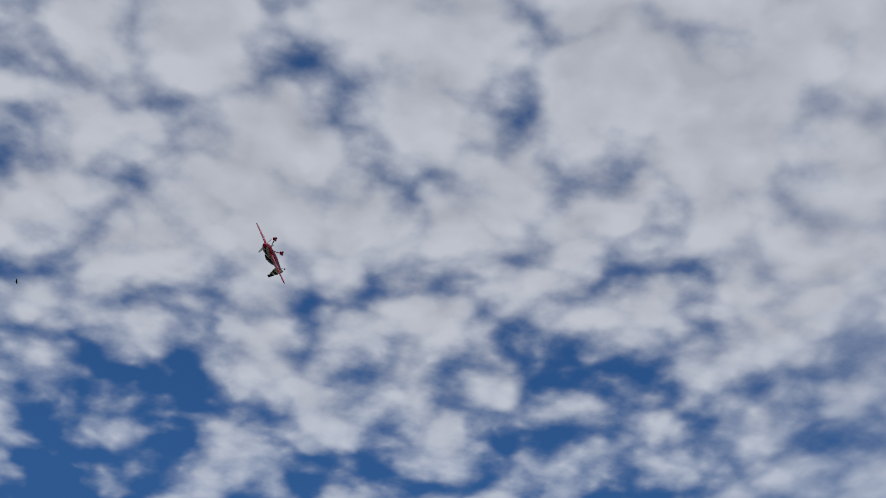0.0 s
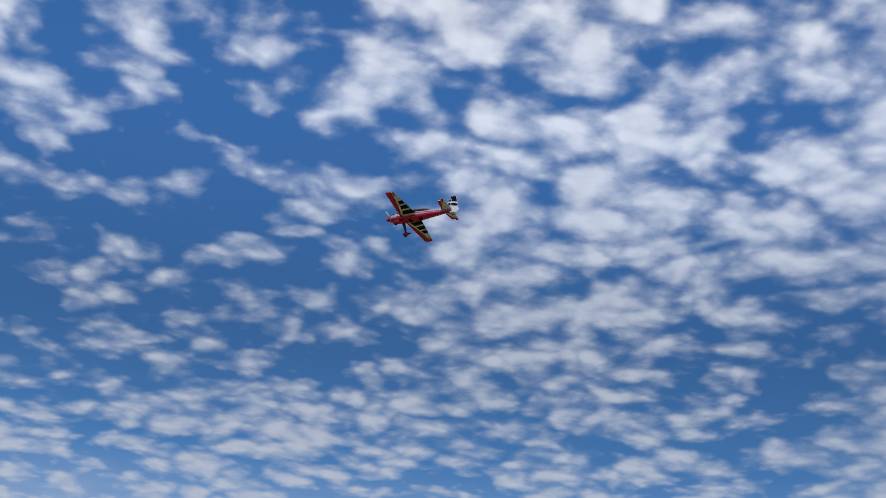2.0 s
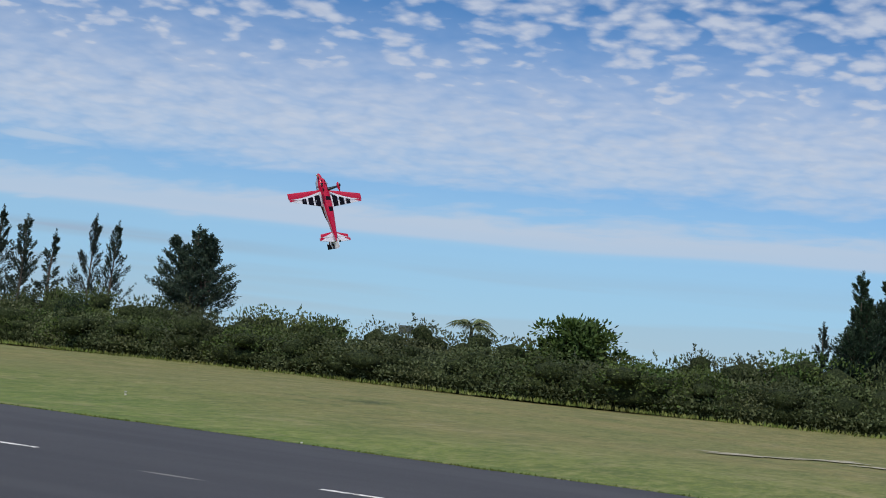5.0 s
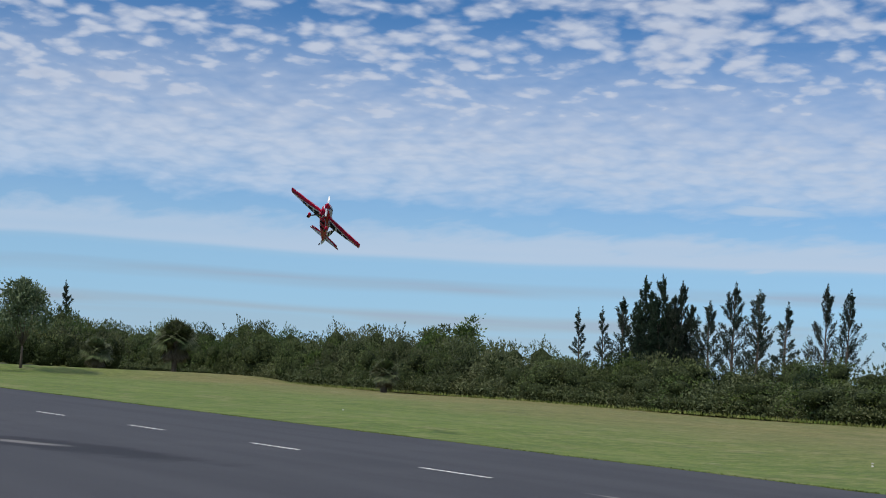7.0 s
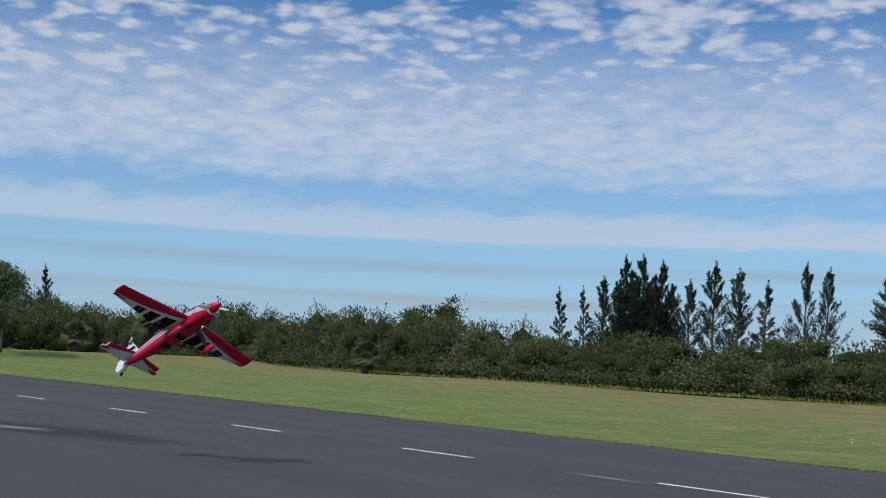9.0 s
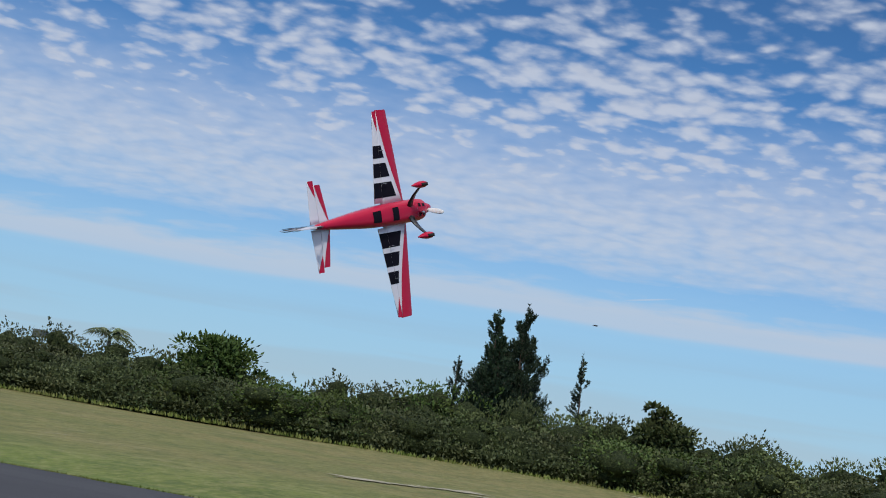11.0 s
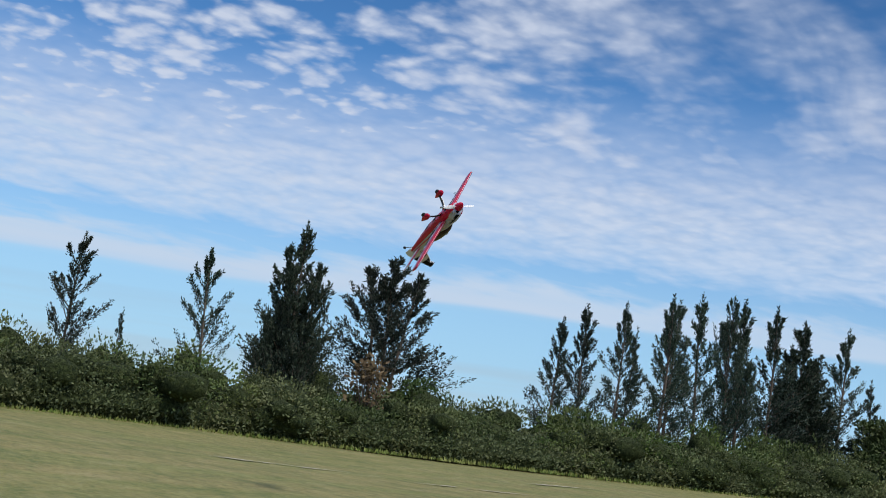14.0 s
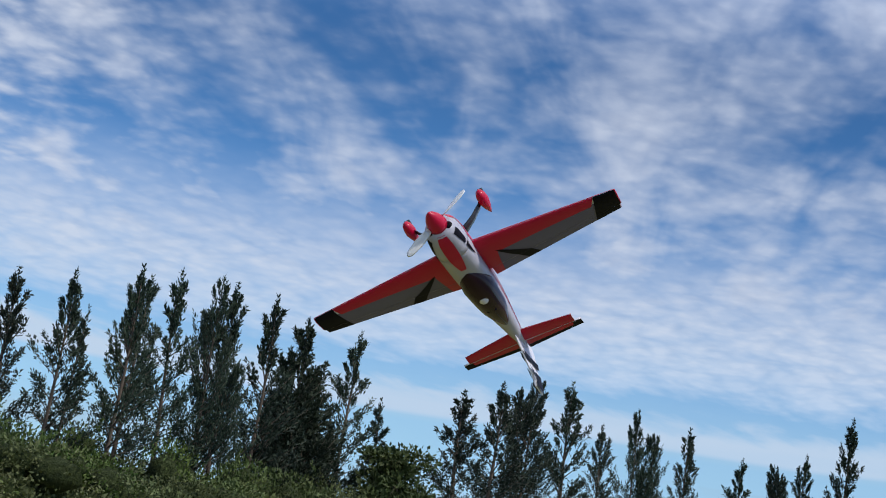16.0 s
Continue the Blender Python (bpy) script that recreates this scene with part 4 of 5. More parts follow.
    for x, y, h, spread_m, seed in ((66.6, 57.5, 4.6, 2.1, 95), (-22.2, 58, 3.4, 2.0, 96), (-3.5, 58, 3.4, 1.3, 97), (-84, 60, 4.6, 2.4, 98), (-88, 60, 4.4, 2.2, 99)):
        t = broad_tree(seed, BUSH, h, spread_m, 7000, 0.3, leaf=0.22)
        tagged(t, "low spreading green tree rising out of the thicket", "tree")
        t.matrix_basis = pose(x, y, 0)
    for x, y, h, size, seed in ((-107.5, 48.5, 4.7, 1.9, 101), (-104.4, 40.7, 2.7, 1.3, 102), (-80, 51.0, 1.9, 1.1, 103), (6.7, 58, 3.3, 0.8, 104)):
        t = fan_palm(seed, h, 110, size, 0.2)
        tagged(t, "cabbage palm with a round head of fan fronds and dead skirt", "palm tree")
        t.matrix_basis = pose(x, y, 0)
    q = feather_palm(105, 3.9, 1.35)
    tagged(q, "feathery palm standing above the thicket", "palm tree")
    q.matrix_basis = pose(-29.0, 61, 0)


def hash_of(x):
    return int(x * 7.3 + 1000)


build_thicket()
build_trees()


def build_box_stand():
    root = new("box_stand")
    bm = bmesh.new()
    bmesh.ops.create_cube(bm, size=1.0, matrix=Matrix.Translation((0, 0, 3.5)) @ Matrix.Diagonal((0.55, 0.5, 0.36, 1)))
    bmesh.ops.bevel(bm, geom=bm.edges[:], offset=0.03, segments=2, affect="EDGES")
    part("box", bm, STEEL_BOX, root, smooth=False)
    for sx in (-0.18, 0.18):
        bm = bmesh.new()
        tube(bm, [(sx, 0, 0), (sx, 0, 3.36)], [0.04, 0.04], 8)
        part("post", bm, STEEL_BOX, root)
    bm = bmesh.new()
    tube(bm, [(0, -0.1, 3.3), (0, -0.1, 3.7)], [0.02, 0.02], 6)
    part("rail", bm, STEEL_BOX, root)
    tagged(root, "weathered grey box on posts behind the thicket", "equipment box")
    root.matrix_basis = pose(-32.6, 61.5, -0.95)


build_box_stand()


# ---- the model aeroplane: nose along +x, port wing along +y ----
HALF = 1.10


def wing_point(s, c, side, half, root, tip, thick, sweep_root, sweep_tip, sign, z0=0.0, dihedral=0.0):
    """A point on a tapered flying surface: s from root to tip, c from leading to trailing edge, side +1 top, -1 bottom."""
    chord = root + (tip - root) * s
    lead = sweep_root + (sweep_tip - sweep_root) * s
    t = 5 * thick * (0.2969 * math.sqrt(max(c, 0)) - 0.126 * c - 0.3516 * c * c + 0.2843 * c ** 3 - 0.1036 * c ** 4) * chord
    return Vector((lead - chord * c, sign * half * s, z0 + side * t + dihedral * s))


class Surface:
    """One half of a wing or tailplane; it can lay coloured film on its skin."""

    def __init__(self, half, root, tip, thick, lead_root, lead_tip, sign, z0=0.0):
        self.a = (half, root, tip, thick, lead_root, lead_tip, sign, z0)

    def at(self, s, c, side):
        half, root, tip, thick, lr, lt, sign, z0 = self.a
        return wing_point(s, c, side, half, root, tip, thick, lr, lt, sign, z0)

    def panel(self, c0, c1, s0=0.03, s1=1.0, n=14):
        """A solid piece between two chord lines."""
        bm = bmesh.new()
        rings = []
        for s in np.linspace(s0, s1, 9):
            cs = [c0 + (c1 - c0) * (i / n) ** (1.6 if c0 == 0 else 1.0) for i in range(n + 1)]
            rings.append([self.at(s, c, 1) for c in cs] + [self.at(s, c, -1) for c in reversed(cs[1:] if c0 == 0 else cs)])
        return loft(bm, rings)

    def film(self, quad, side, lift=0.0016, n=14):
        """Film over a four-cornered patch: (s, c) corners in order, on one side."""
        bm = bmesh.new()
        (a, b, c, d) = [np.array(q) for q in quad]
        grid = []
        for i in range(n + 1):
            row = []
            for j in range(n + 1):
                u, w = i / n, (j / n) ** (2.0 if min(a[1], b[1]) == 0 else 1.0)
                q = (a * (1 - u) + b * u) * (1 - w) + (d * (1 - u) + c * u) * w
                p = self.at(q[0], q[1], side)
                p.z += side * lift
                p.x += 1.2 * lift * max(0.0, 1.0 - q[1]) ** 10
                row.append(bm.verts.new(p))
            grid.append(row)
        for i in range(n):
            for j in range(n):
                bm.faces.new((grid[i][j], grid[i + 1][j], grid[i + 1][j + 1], grid[i][j + 1]))
        return bm


def build_aeroplane():
    plane = new("model_aeroplane")
    tagged(plane, "red, white and black aerobatic model aeroplane in flight", "model aeroplane")

    # fuselage sections: x, half width, top z, bottom z, squareness
    stations = [(0.525, 0.055, 0.055, -0.075, 2.2), (0.51, 0.085, 0.080, -0.098, 2.3), (0.465, 0.108, 0.102, -0.120, 2.5), (0.38, 0.118, 0.116, -0.135, 2.7), (0.28, 0.120, 0.125, -0.140, 3.0),
                (0.10, 0.120, 0.118, -0.142, 3.2), (-0.10, 0.118, 0.112, -0.140, 3.2), (-0.30, 0.110, 0.108, -0.132, 3.0), (-0.50, 0.096, 0.104, -0.115, 2.8), (-0.70, 0.076, 0.096, -0.092, 2.6),
                (-0.90, 0.054, 0.085, -0.066, 2.5), (-1.08, 0.034, 0.074, -0.042, 2.4), (-1.20, 0.016, 0.066, -0.026, 2.3)]

    def section(x):
        for a, b in zip(stations, stations[1:]):
            if a[0] >= x >= b[0]:
                t = (a[0] - x) / (a[0] - b[0])
                return [a[k] + (b[k] - a[k]) * t for k in range(5)]
        return list(stations[0] if x > stations[0][0] else stations[-1])

    def skin(x, ang, grow=0.0):
        _, w, zt, zb, e = section(x)
        c, s = math.cos(ang), math.sin(ang)
        h = (zt - zb) / 2 + grow
        y = math.copysign(abs(c) ** (2 / e), c) * (w + grow)
        z = (zt + zb) / 2 + math.copysign(abs(s) ** (2 / e), s) * h
        return Vector((x, y, z))

    def tube_skin(x0, x1, a0, a1, grow, nx, na):
        """An open shell over part of the fuselage, between two angles."""
        bm = bmesh.new()
        grid = [[bm.verts.new(skin(x0 + (x1 - x0) * i / nx, (a0(i / nx) if callable(a0) else a0) + ((a1(i / nx) if callable(a1) else a1) - (a0(i / nx) if callable(a0) else a0)) * j / na, grow))
                 for j in range(na + 1)] for i in range(nx + 1)]
        for i in range(nx):
            for j in range(na):
                bm.faces.new((grid[i][j], grid[i + 1][j], grid[i + 1][j + 1], grid[i][j + 1]))
        return bm
    bm = bmesh.new()
    loft(bm, [[skin(x, k * math.tau / 28) for k in range(28)] for x in np.linspace(0.30, -1.20, 40)])
    body = part("fuselage", bm, PALE, plane, "pale grey-white film over the upper fuselage")
    bm = bmesh.new()
    loft(bm, [[skin(x, k * math.tau / 28, 0.002) for k in range(28)] for x in (0.525, 0.518, 0.51, 0.495, 0.465, 0.43, 0.38, 0.34, 0.30)])
    cowl = part("cowl", bm, PALE, plane, "white engine cowl with a red underside")
    # red belly, rising towards the nose
    part("belly_film", tube_skin(0.30, -1.19, lambda t: math.pi + 0.04 + 0.14 * t, lambda t: math.tau - 0.04 - 0.14 * t, 0.0022, 40, 20), RED, body, "red film on the belly")
    part("cowl_film", tube_skin(0.512, 0.30, lambda t: math.pi + 0.45 - 0.4 * t, lambda t: math.tau - 0.45 + 0.4 * t, 0.0045, 10, 16), RED, cowl, "red paint under the cowl")
    # red spear along the back of the cowl
    part("nose_stripe", tube_skin(0.515, 0.14, lambda t: math.pi / 2 - 0.28 * math.cos(t * 1.45) - 0.02, lambda t: math.pi / 2 + 0.28 * math.cos(t * 1.45) + 0.02, 0.0045, 18, 10), RED, cowl, "red spear along the top of the nose")
    for sg in (-1, 1):
        c = math.pi / 2 - sg * math.pi / 2
        part("side_stripe", tube_skin(0.05, -1.15, lambda t: c + sg * (0.05 - 0.06 * t), lambda t: c + sg * (0.14 - 0.02 * t), 0.0024, 30, 2), RED, body, "thin red pinstripe")
    # cooling openings in the belly and the cowl
    for x0, x1 in ((-0.02, -0.12), (-0.30, -0.42)):
        part("belly_hatch", tube_skin(x0, x1, 1.5 * math.pi - 0.42, 1.5 * math.pi + 0.42, 0.0046, 4, 6), BLACK, body, "black vent in the belly")
    for sg in (-1, 1):
        for x0, x1 in ((0.34, 0.29), (0.26, 0.22)):
            part("cowl_vent", tube_skin(x0 + 0.10, x1 + 0.10, 1.5 * math.pi + sg * 0.16, 1.5 * math.pi + sg * 0.46, 0.0068, 3, 3), BLACK, cowl, "dark cooling slot")
        bm = bmesh.new()
        bmesh.ops.create_uvsphere(bm, u_segments=12, v_segments=8, radius=1.0, matrix=Matrix.Translation((0.516, sg * 0.058, 0.012)) @ Matrix.Diagonal((0.014, 0.034, 0.028, 1)))
        part("air_inlet", bm, BLACK, cowl, "dark round air inlet")
    for sg in (-1, 1):
        c = math.pi / 2 - sg * math.pi / 2
        part("cheek_panel", tube_skin(0.485, 0.355, lambda t: c + sg * (0.24 + 0.1 * t), lambda t: c + sg * (0.80 - 0.15 * t), 0.0046, 6, 6), BLACK, cowl, "black cheek panel on the cowl")
        part("cheek_panel", tube_skin(0.335, 0.19, lambda t: c + sg * (0.32 + 0.06 * t), lambda t: c + sg * (0.64 - 0.22 * t), 0.0046, 6, 4), BLACK, cowl, "black cheek panel on the cowl")
    bm = bmesh.new()
    tube(bm, [(0.34, 0.03, -0.14), (0.33, 0.03, -0.19), (0.29, 0.03, -0.215)], [0.016, 0.016, 0.016], 10)
    part("exhaust", bm, STEEL, cowl)

    # canopy
    bm = bmesh.new()
    rings = []
    for i in range(19):
        t = i / 18
        x = 0.08 - 0.80 * t
        prof = math.sin(math.pi * min(1, t * 1.0) ** 0.72) ** 0.8
        _, w, zt, _, _ = section(x)
        base = zt - 0.045
        hgt = 0.045 + 0.078 * prof
        wd = min(w * 0.96, 0.030 + 0.085 * prof)
        rings.append([Vector((x, wd * math.cos(a), base + hgt * math.sin(a))) for a in np.linspace(-0.12, math.pi + 0.12, 15)])
    loft(bm, rings)
    canopy = part("canopy", bm, TINT, plane, "dark tinted bubble canopy")
    bm = bmesh.new()
    bmesh.ops.create_icosphere(bm, subdivisions=2, radius=0.048, matrix=Matrix.Translation((-0.20, 0, 0.150)) @ Matrix.Diagonal((1.05, 0.9, 1.1, 1)))
    part("headrest", bm, WHITE, canopy, "pale rounded shape under the canopy")
    bm = bmesh.new()
    bmesh.ops.create_cube(bm, size=1.0, matrix=Matrix.Translation((-0.36, 0, 0.115)) @ Matrix.Diagonal((0.05, 0.10, 0.12, 1)))
    bmesh.ops.bevel(bm, geom=bm.edges[:], offset=0.015, segments=2, affect="EDGES")
    part("seat_back", bm, BLACK, canopy)

    # wings
    for sg, side_name in ((1, "port"), (-1, "starboard")):
        S = Surface(HALF, 0.50, 0.22, 0.145, 0.215, 0.105, sg, -0.025)
        wing = part("wing", S.panel(0.0, 0.746, 0.08, 1.0), WHITE, plane, "tapered wing in white, red and black film")
        ail = part("aileron", S.panel(0.749, 1.0, 0.12, 0.998), WHITE, plane, "full-length white aileron")
        part("wing_tip", S.panel(0.0, 0.746, 1.0, 1.010), RED, wing, "red wing tip edge")
        # underside: red leading wedge, black blocks
        part("red_wedge", S.film([(0.09, 0.0), (1.003, 0.0), (1.003, 0.746), (0.09, 0.07)], -1), RED, wing)
        part("aileron_tip", S.film([(0.80, 0.7495), (1.0, 0.7495), (1.0, 1.0), (0.985, 1.0)], -1, 0.0022), RED, ail)
        for s0, s1 in ((0.17, 0.315), (0.365, 0.50), (0.55, 0.67)):
            f0, f1 = 0.155 + 0.71 * s0, 0.155 + 0.71 * s1
            part("black_block", S.film([(s0, min(f0, 0.70)), (s1, min(f1, 0.72)), (s1, 0.7455), (s0, 0.7455)], -1), BLACK, wing)
            part("black_block", S.film([(s0, 0.7495), (s1, 0.7495), (s1, 0.995), (s0, 0.995)], -1, 0.0022), BLACK, ail)
        # upper side: red leading edge, silver panel, black tip and slash
        part("silver_panel", S.film([(0.10, 0.20), (0.86, 0.20), (0.86, 0.7455), (0.10, 0.7455)], 1, 0.0014), SILVER, wing, "pale silver-grey film")
        part("silver_panel", S.film([(0.12, 0.7495), (0.86, 0.7495), (0.86, 0.995), (0.12, 0.995)], 1, 0.0016), SILVER, ail, "pale silver-grey film")
        part("leading_film", S.film([(0.09, 0.0), (0.87, 0.0), (0.84, 0.26), (0.09, 0.40)], 1, 0.0030), RED, wing, "red leading edge")
        part("root_film", S.film([(0.09, 0.38), (0.21, 0.36), (0.19, 0.7455), (0.09, 0.7455)], 1, 0.0030), RED, wing, "red wedge at the wing root")
        part("slash_film", S.film([(0.20, 0.32), (0.235, 0.36), (0.40, 0.745), (0.31, 0.745)], 1, 0.0042), BLACK, wing, "black slash")
        part("slash_film", S.film([(0.31, 0.7495), (0.40, 0.7495), (0.44, 0.99), (0.36, 0.99)], 1, 0.0036), BLACK, ail, "black slash")
        part("root_film", S.film([(0.12, 0.7495), (0.19, 0.7495), (0.18, 0.99), (0.12, 0.99)], 1, 0.0036), RED, ail, "red wedge at the aileron root")
        part("tip_film", S.film([(0.87, 0.0), (1.004, 0.0), (1.004, 0.7455), (0.84, 0.7455)], 1, 0.0034), BLACK, wing, "black wing tip")
        part("tip_film", S.film([(0.84, 0.7495), (0.995, 0.7495), (0.995, 0.995), (0.83, 0.995)], 1, 0.0034), BLACK, ail, "black aileron tip")
        for s in (0.30, 0.62):
            bm = bmesh.new()
            p = S.at(s, 0.62, -1)
            q = S.at(s, 0.80, -1)
            tube(bm, [p + Vector((0, 0, -0.02)), q + Vector((0, 0, -0.03)), q], [0.004, 0.004, 0.004], 6)
            part("control_horn", bm, STEEL, wing)

    # tailplane with horn-balanced elevators
    for sg in (1, -1):
        S = Surface(0.466, 0.29, 0.165, 0.09, -0.915, -1.00, sg, 0.045)
        stab = part("tailplane", S.panel(0.0, 0.52, 0.03, 0.90), WHITE, plane, "white and red tailplane")
        elev = part("elevator", S.panel(0.54, 1.0, 0.06, 1.0), WHITE, plane, "elevator with a black edge")
        part("red_wedge", S.film([(0.05, 0.0), (0.90, 0.0), (0.90, 0.51), (0.05, 0.05)], -1), RED, stab)
        part("red_wedge", S.film([(0.62, 0.55), (1.0, 0.55), (1.0, 0.98), (0.97, 0.98)], -1), RED, elev)
        part("red_film", S.film([(0.04, 0.0), (0.90, 0.0), (0.90, 0.515), (0.04, 0.515)], 1), RED, stab)
        part("red_film", S.film([(0.07, 0.55), (0.86, 0.55), (0.86, 0.80), (0.07, 0.80)], 1), RED, elev)
        part("black_film", S.film([(0.86, 0.545), (1.0, 0.545), (1.0, 0.995), (0.84, 0.995)], 1, 0.0026), BLACK, elev, "black elevator tip")
        part("black_film", S.film([(0.07, 0.80), (0.86, 0.80), (0.86, 0.99), (0.07, 0.99)], 1, 0.0020), BLACK, elev, "black trailing edge")

    # fin and rudder
    def fin_slab(corners, thick):
        bm = bmesh.new()
        top = [bm.verts.new((x, thick / 2 * k, z)) for x, z, k in corners]
        low = [bm.verts.new((x, -thick / 2 * k, z)) for x, z, k in corners]
        bm.faces.new(top)
        bm.faces.new(list(reversed(low)))
        n = len(top)
        for i in range(n):
            bm.faces.new((top[i], top[(i + 1) % n], low[(i + 1) % n], low[i]))
        return bm
    fin = part("fin", fin_slab([(-0.90, 0.08, 0.3), (-1.06, 0.30, 0.3), (-1.135, 0.36, 0.7), (-1.135, 0.05, 1.0)], 0.026), WHITE, plane, "white fin", smooth=False)
    rud = part("rudder", fin_slab([(-1.14, -0.045, 1.0), (-1.14, 0.37, 0.8), (-1.095, 0.38, 0.5), (-1.105, 0.425, 0.4), (-1.245, 0.435, 0.25), (-1.39, 0.0, 0.25), (-1.34, -0.055, 0.4)], 0.026), WHITE, plane, "white rudder with black bars", smooth=False)
    for sg in (-1, 1):
        def bar(pts):
            bm = bmesh.new()
            bm.faces.new([bm.verts.new((x, sg * 0.0155, z)) for x, z in pts])
            return bm
        part("black_bar", bar([(-1.108, 0.388), (-1.108, 0.422), (-1.243, 0.432), (-1.300, 0.262), (-1.143, 0.285), (-1.143, 0.365)]), BLACK, rud, smooth=False)
        part("black_bar", bar([(-1.143, 0.160), (-1.143, 0.225), (-1.322, 0.195), (-1.344, 0.128)]), BLACK, rud, smooth=False)
        part("black_bar", bar([(-1.050, 0.278), (-1.06, 0.292), (-1.130, 0.350), (-1.130, 0.286)]), BLACK, fin, smooth=False)
        part("black_bar", bar([(-0.975, 0.172), (-1.012, 0.222), (-1.130, 0.226), (-1.130, 0.162)]), BLACK, fin, smooth=False)

    # undercarriage
    for sg in (1, -1):
        bm = bmesh.new()
        rings = []
        for x, y, z, w in ((0.18, 0.05, -0.135, 0.05), (0.18, 0.10, -0.155, 0.045), (0.18, 0.17, -0.215, 0.036), (0.175, 0.23, -0.29, 0.03), (0.175, 0.258, -0.335, 0.026)):
            rings.append([Vector((x + w, sg * y, z)), Vector((x, sg * (y + 0.006), z + 0.008)), Vector((x - w, sg * y, z)), Vector((x, sg * (y - 0.006), z - 0.008))])
        loft(bm, rings)
        part("gear_leg", bm, CARBON, plane, "black carbon undercarriage leg")
        bm = bmesh.new()
        rings = []
        for x, w, h in ((0.105, 0.006, 0.010), (0.085, 0.026, 0.034), (0.045, 0.036, 0.050), (0.0, 0.038, 0.053), (-0.055, 0.030, 0.042), (-0.11, 0.017, 0.023), (-0.15, 0.005, 0.007)):
            rings.append([Vector((0.175 + x, sg * 0.272 + w * math.cos(a), -0.335 + 0.012 + h * math.sin(a))) for a in np.linspace(0, math.tau, 15)[:-1]])
        loft(bm, rings)
        pant = part("wheel_fairing", bm, RED, plane, "red teardrop wheel fairing")
        bm = bmesh.new()
        tube(bm, [(0.185, sg * 0.272 - 0.016, -0.36), (0.185, sg * 0.272 + 0.016, -0.36)], [0.046, 0.046], 18)
        part("wheel", bm, RUBBER, pant, "black rubber wheel")
    bm = bmesh.new()
    tube(bm, [(-1.10, 0, -0.04), (-1.18, 0, -0.09), (-1.24, 0, -0.115)], [0.006, 0.006, 0.006], 6)
    strut = part("tail_strut", bm, CARBON, plane)
    bm = bmesh.new()
    tube(bm, [(-1.25, -0.010, -0.125), (-1.25, 0.010, -0.125)], [0.026, 0.026], 14)
    part("tail_wheel", bm, RUBBER, strut)

    # spinner and propeller turn together
    prop = new("propeller")
    prop.parent = plane
    prop.matrix_basis = pose(0.525, 0, -0.01)
    bm = bmesh.new()
    prof = [(0.0, 0.068), (0.03, 0.066), (0.08, 0.054), (0.125, 0.034), (0.155, 0.012), (0.163, 0.003)]
    loft(bm, [[Vector((x, r * math.cos(a), r * math.sin(a))) for a in np.linspace(0, math.tau, 21)[:-1]] for x, r in prof])
    part("spinner", bm, RED, prop, "red pointed spinner")
    for sg in (1, -1):
        bm = bmesh.new()
        rings = []
        for r, c, tw in ((0.05, 0.018, 1.0), (0.10, 0.026, 0.8), (0.17, 0.031, 0.5), (0.24, 0.026, 0.36), (0.275, 0.018, 0.3), (0.285, 0.006, 0.28)):
            ring = []
            for k in range(8):
                a = k * math.tau / 8
                u, w = c * math.cos(a), 0.005 * math.sin(a)
                ring.append(Vector((0.03 + u * math.sin(tw) + w * math.cos(tw), sg * (u * math.cos(tw) - w * math.sin(tw)), sg * r)))
            rings.append(ring)
        loft(bm, rings)
        part("blade", bm, PROP, prop, "pale propeller blade")
    return plane, prop


aeroplane, propeller = build_aeroplane()


def build_bird():
    root = new("bird")
    bm = bmesh.new()
    loft(bm, [[Vector((x, r * math.cos(a), r * 0.9 * math.sin(a))) for a in np.linspace(0, math.tau, 9)[:-1]] for x, r in ((0.24, 0.01), (0.17, 0.04), (0.05, 0.06), (-0.10, 0.045), (-0.20, 0.02), (-0.30, 0.03), (-0.34, 0.012))])
    part("body", bm, BIRD, root)
    for sg in (1, -1):
        bm = bmesh.new()
        low = [(0.10, 0.03, 0.02), (0.12, 0.30, 0.09), (0.02, 0.62, 0.05), (-0.06, 0.60, 0.05), (-0.06, 0.28, 0.08), (-0.09, 0.03, 0.02)]
        a = [bm.verts.new((x, sg * y, z)) for x, y, z in low]
        b = [bm.verts.new((x, sg * y, z + 0.012)) for x, y, z in low]
        bm.faces.new(a)
        bm.faces.new(list(reversed(b)))
        for i in range(6):
            bm.faces.new((a[i], a[(i + 1) % 6], b[(i + 1) % 6], b[i]))
        part("wing", bm, BIRD, root, smooth=False)
    tagged(root, "small dark bird gliding high over the field", "bird")
    return root


bird = build_bird()
high_bird = copy_thing(bird, pose(0, 0, 0) @ Matrix.Diagonal((0.6, 0.6, 0.6, 1)))


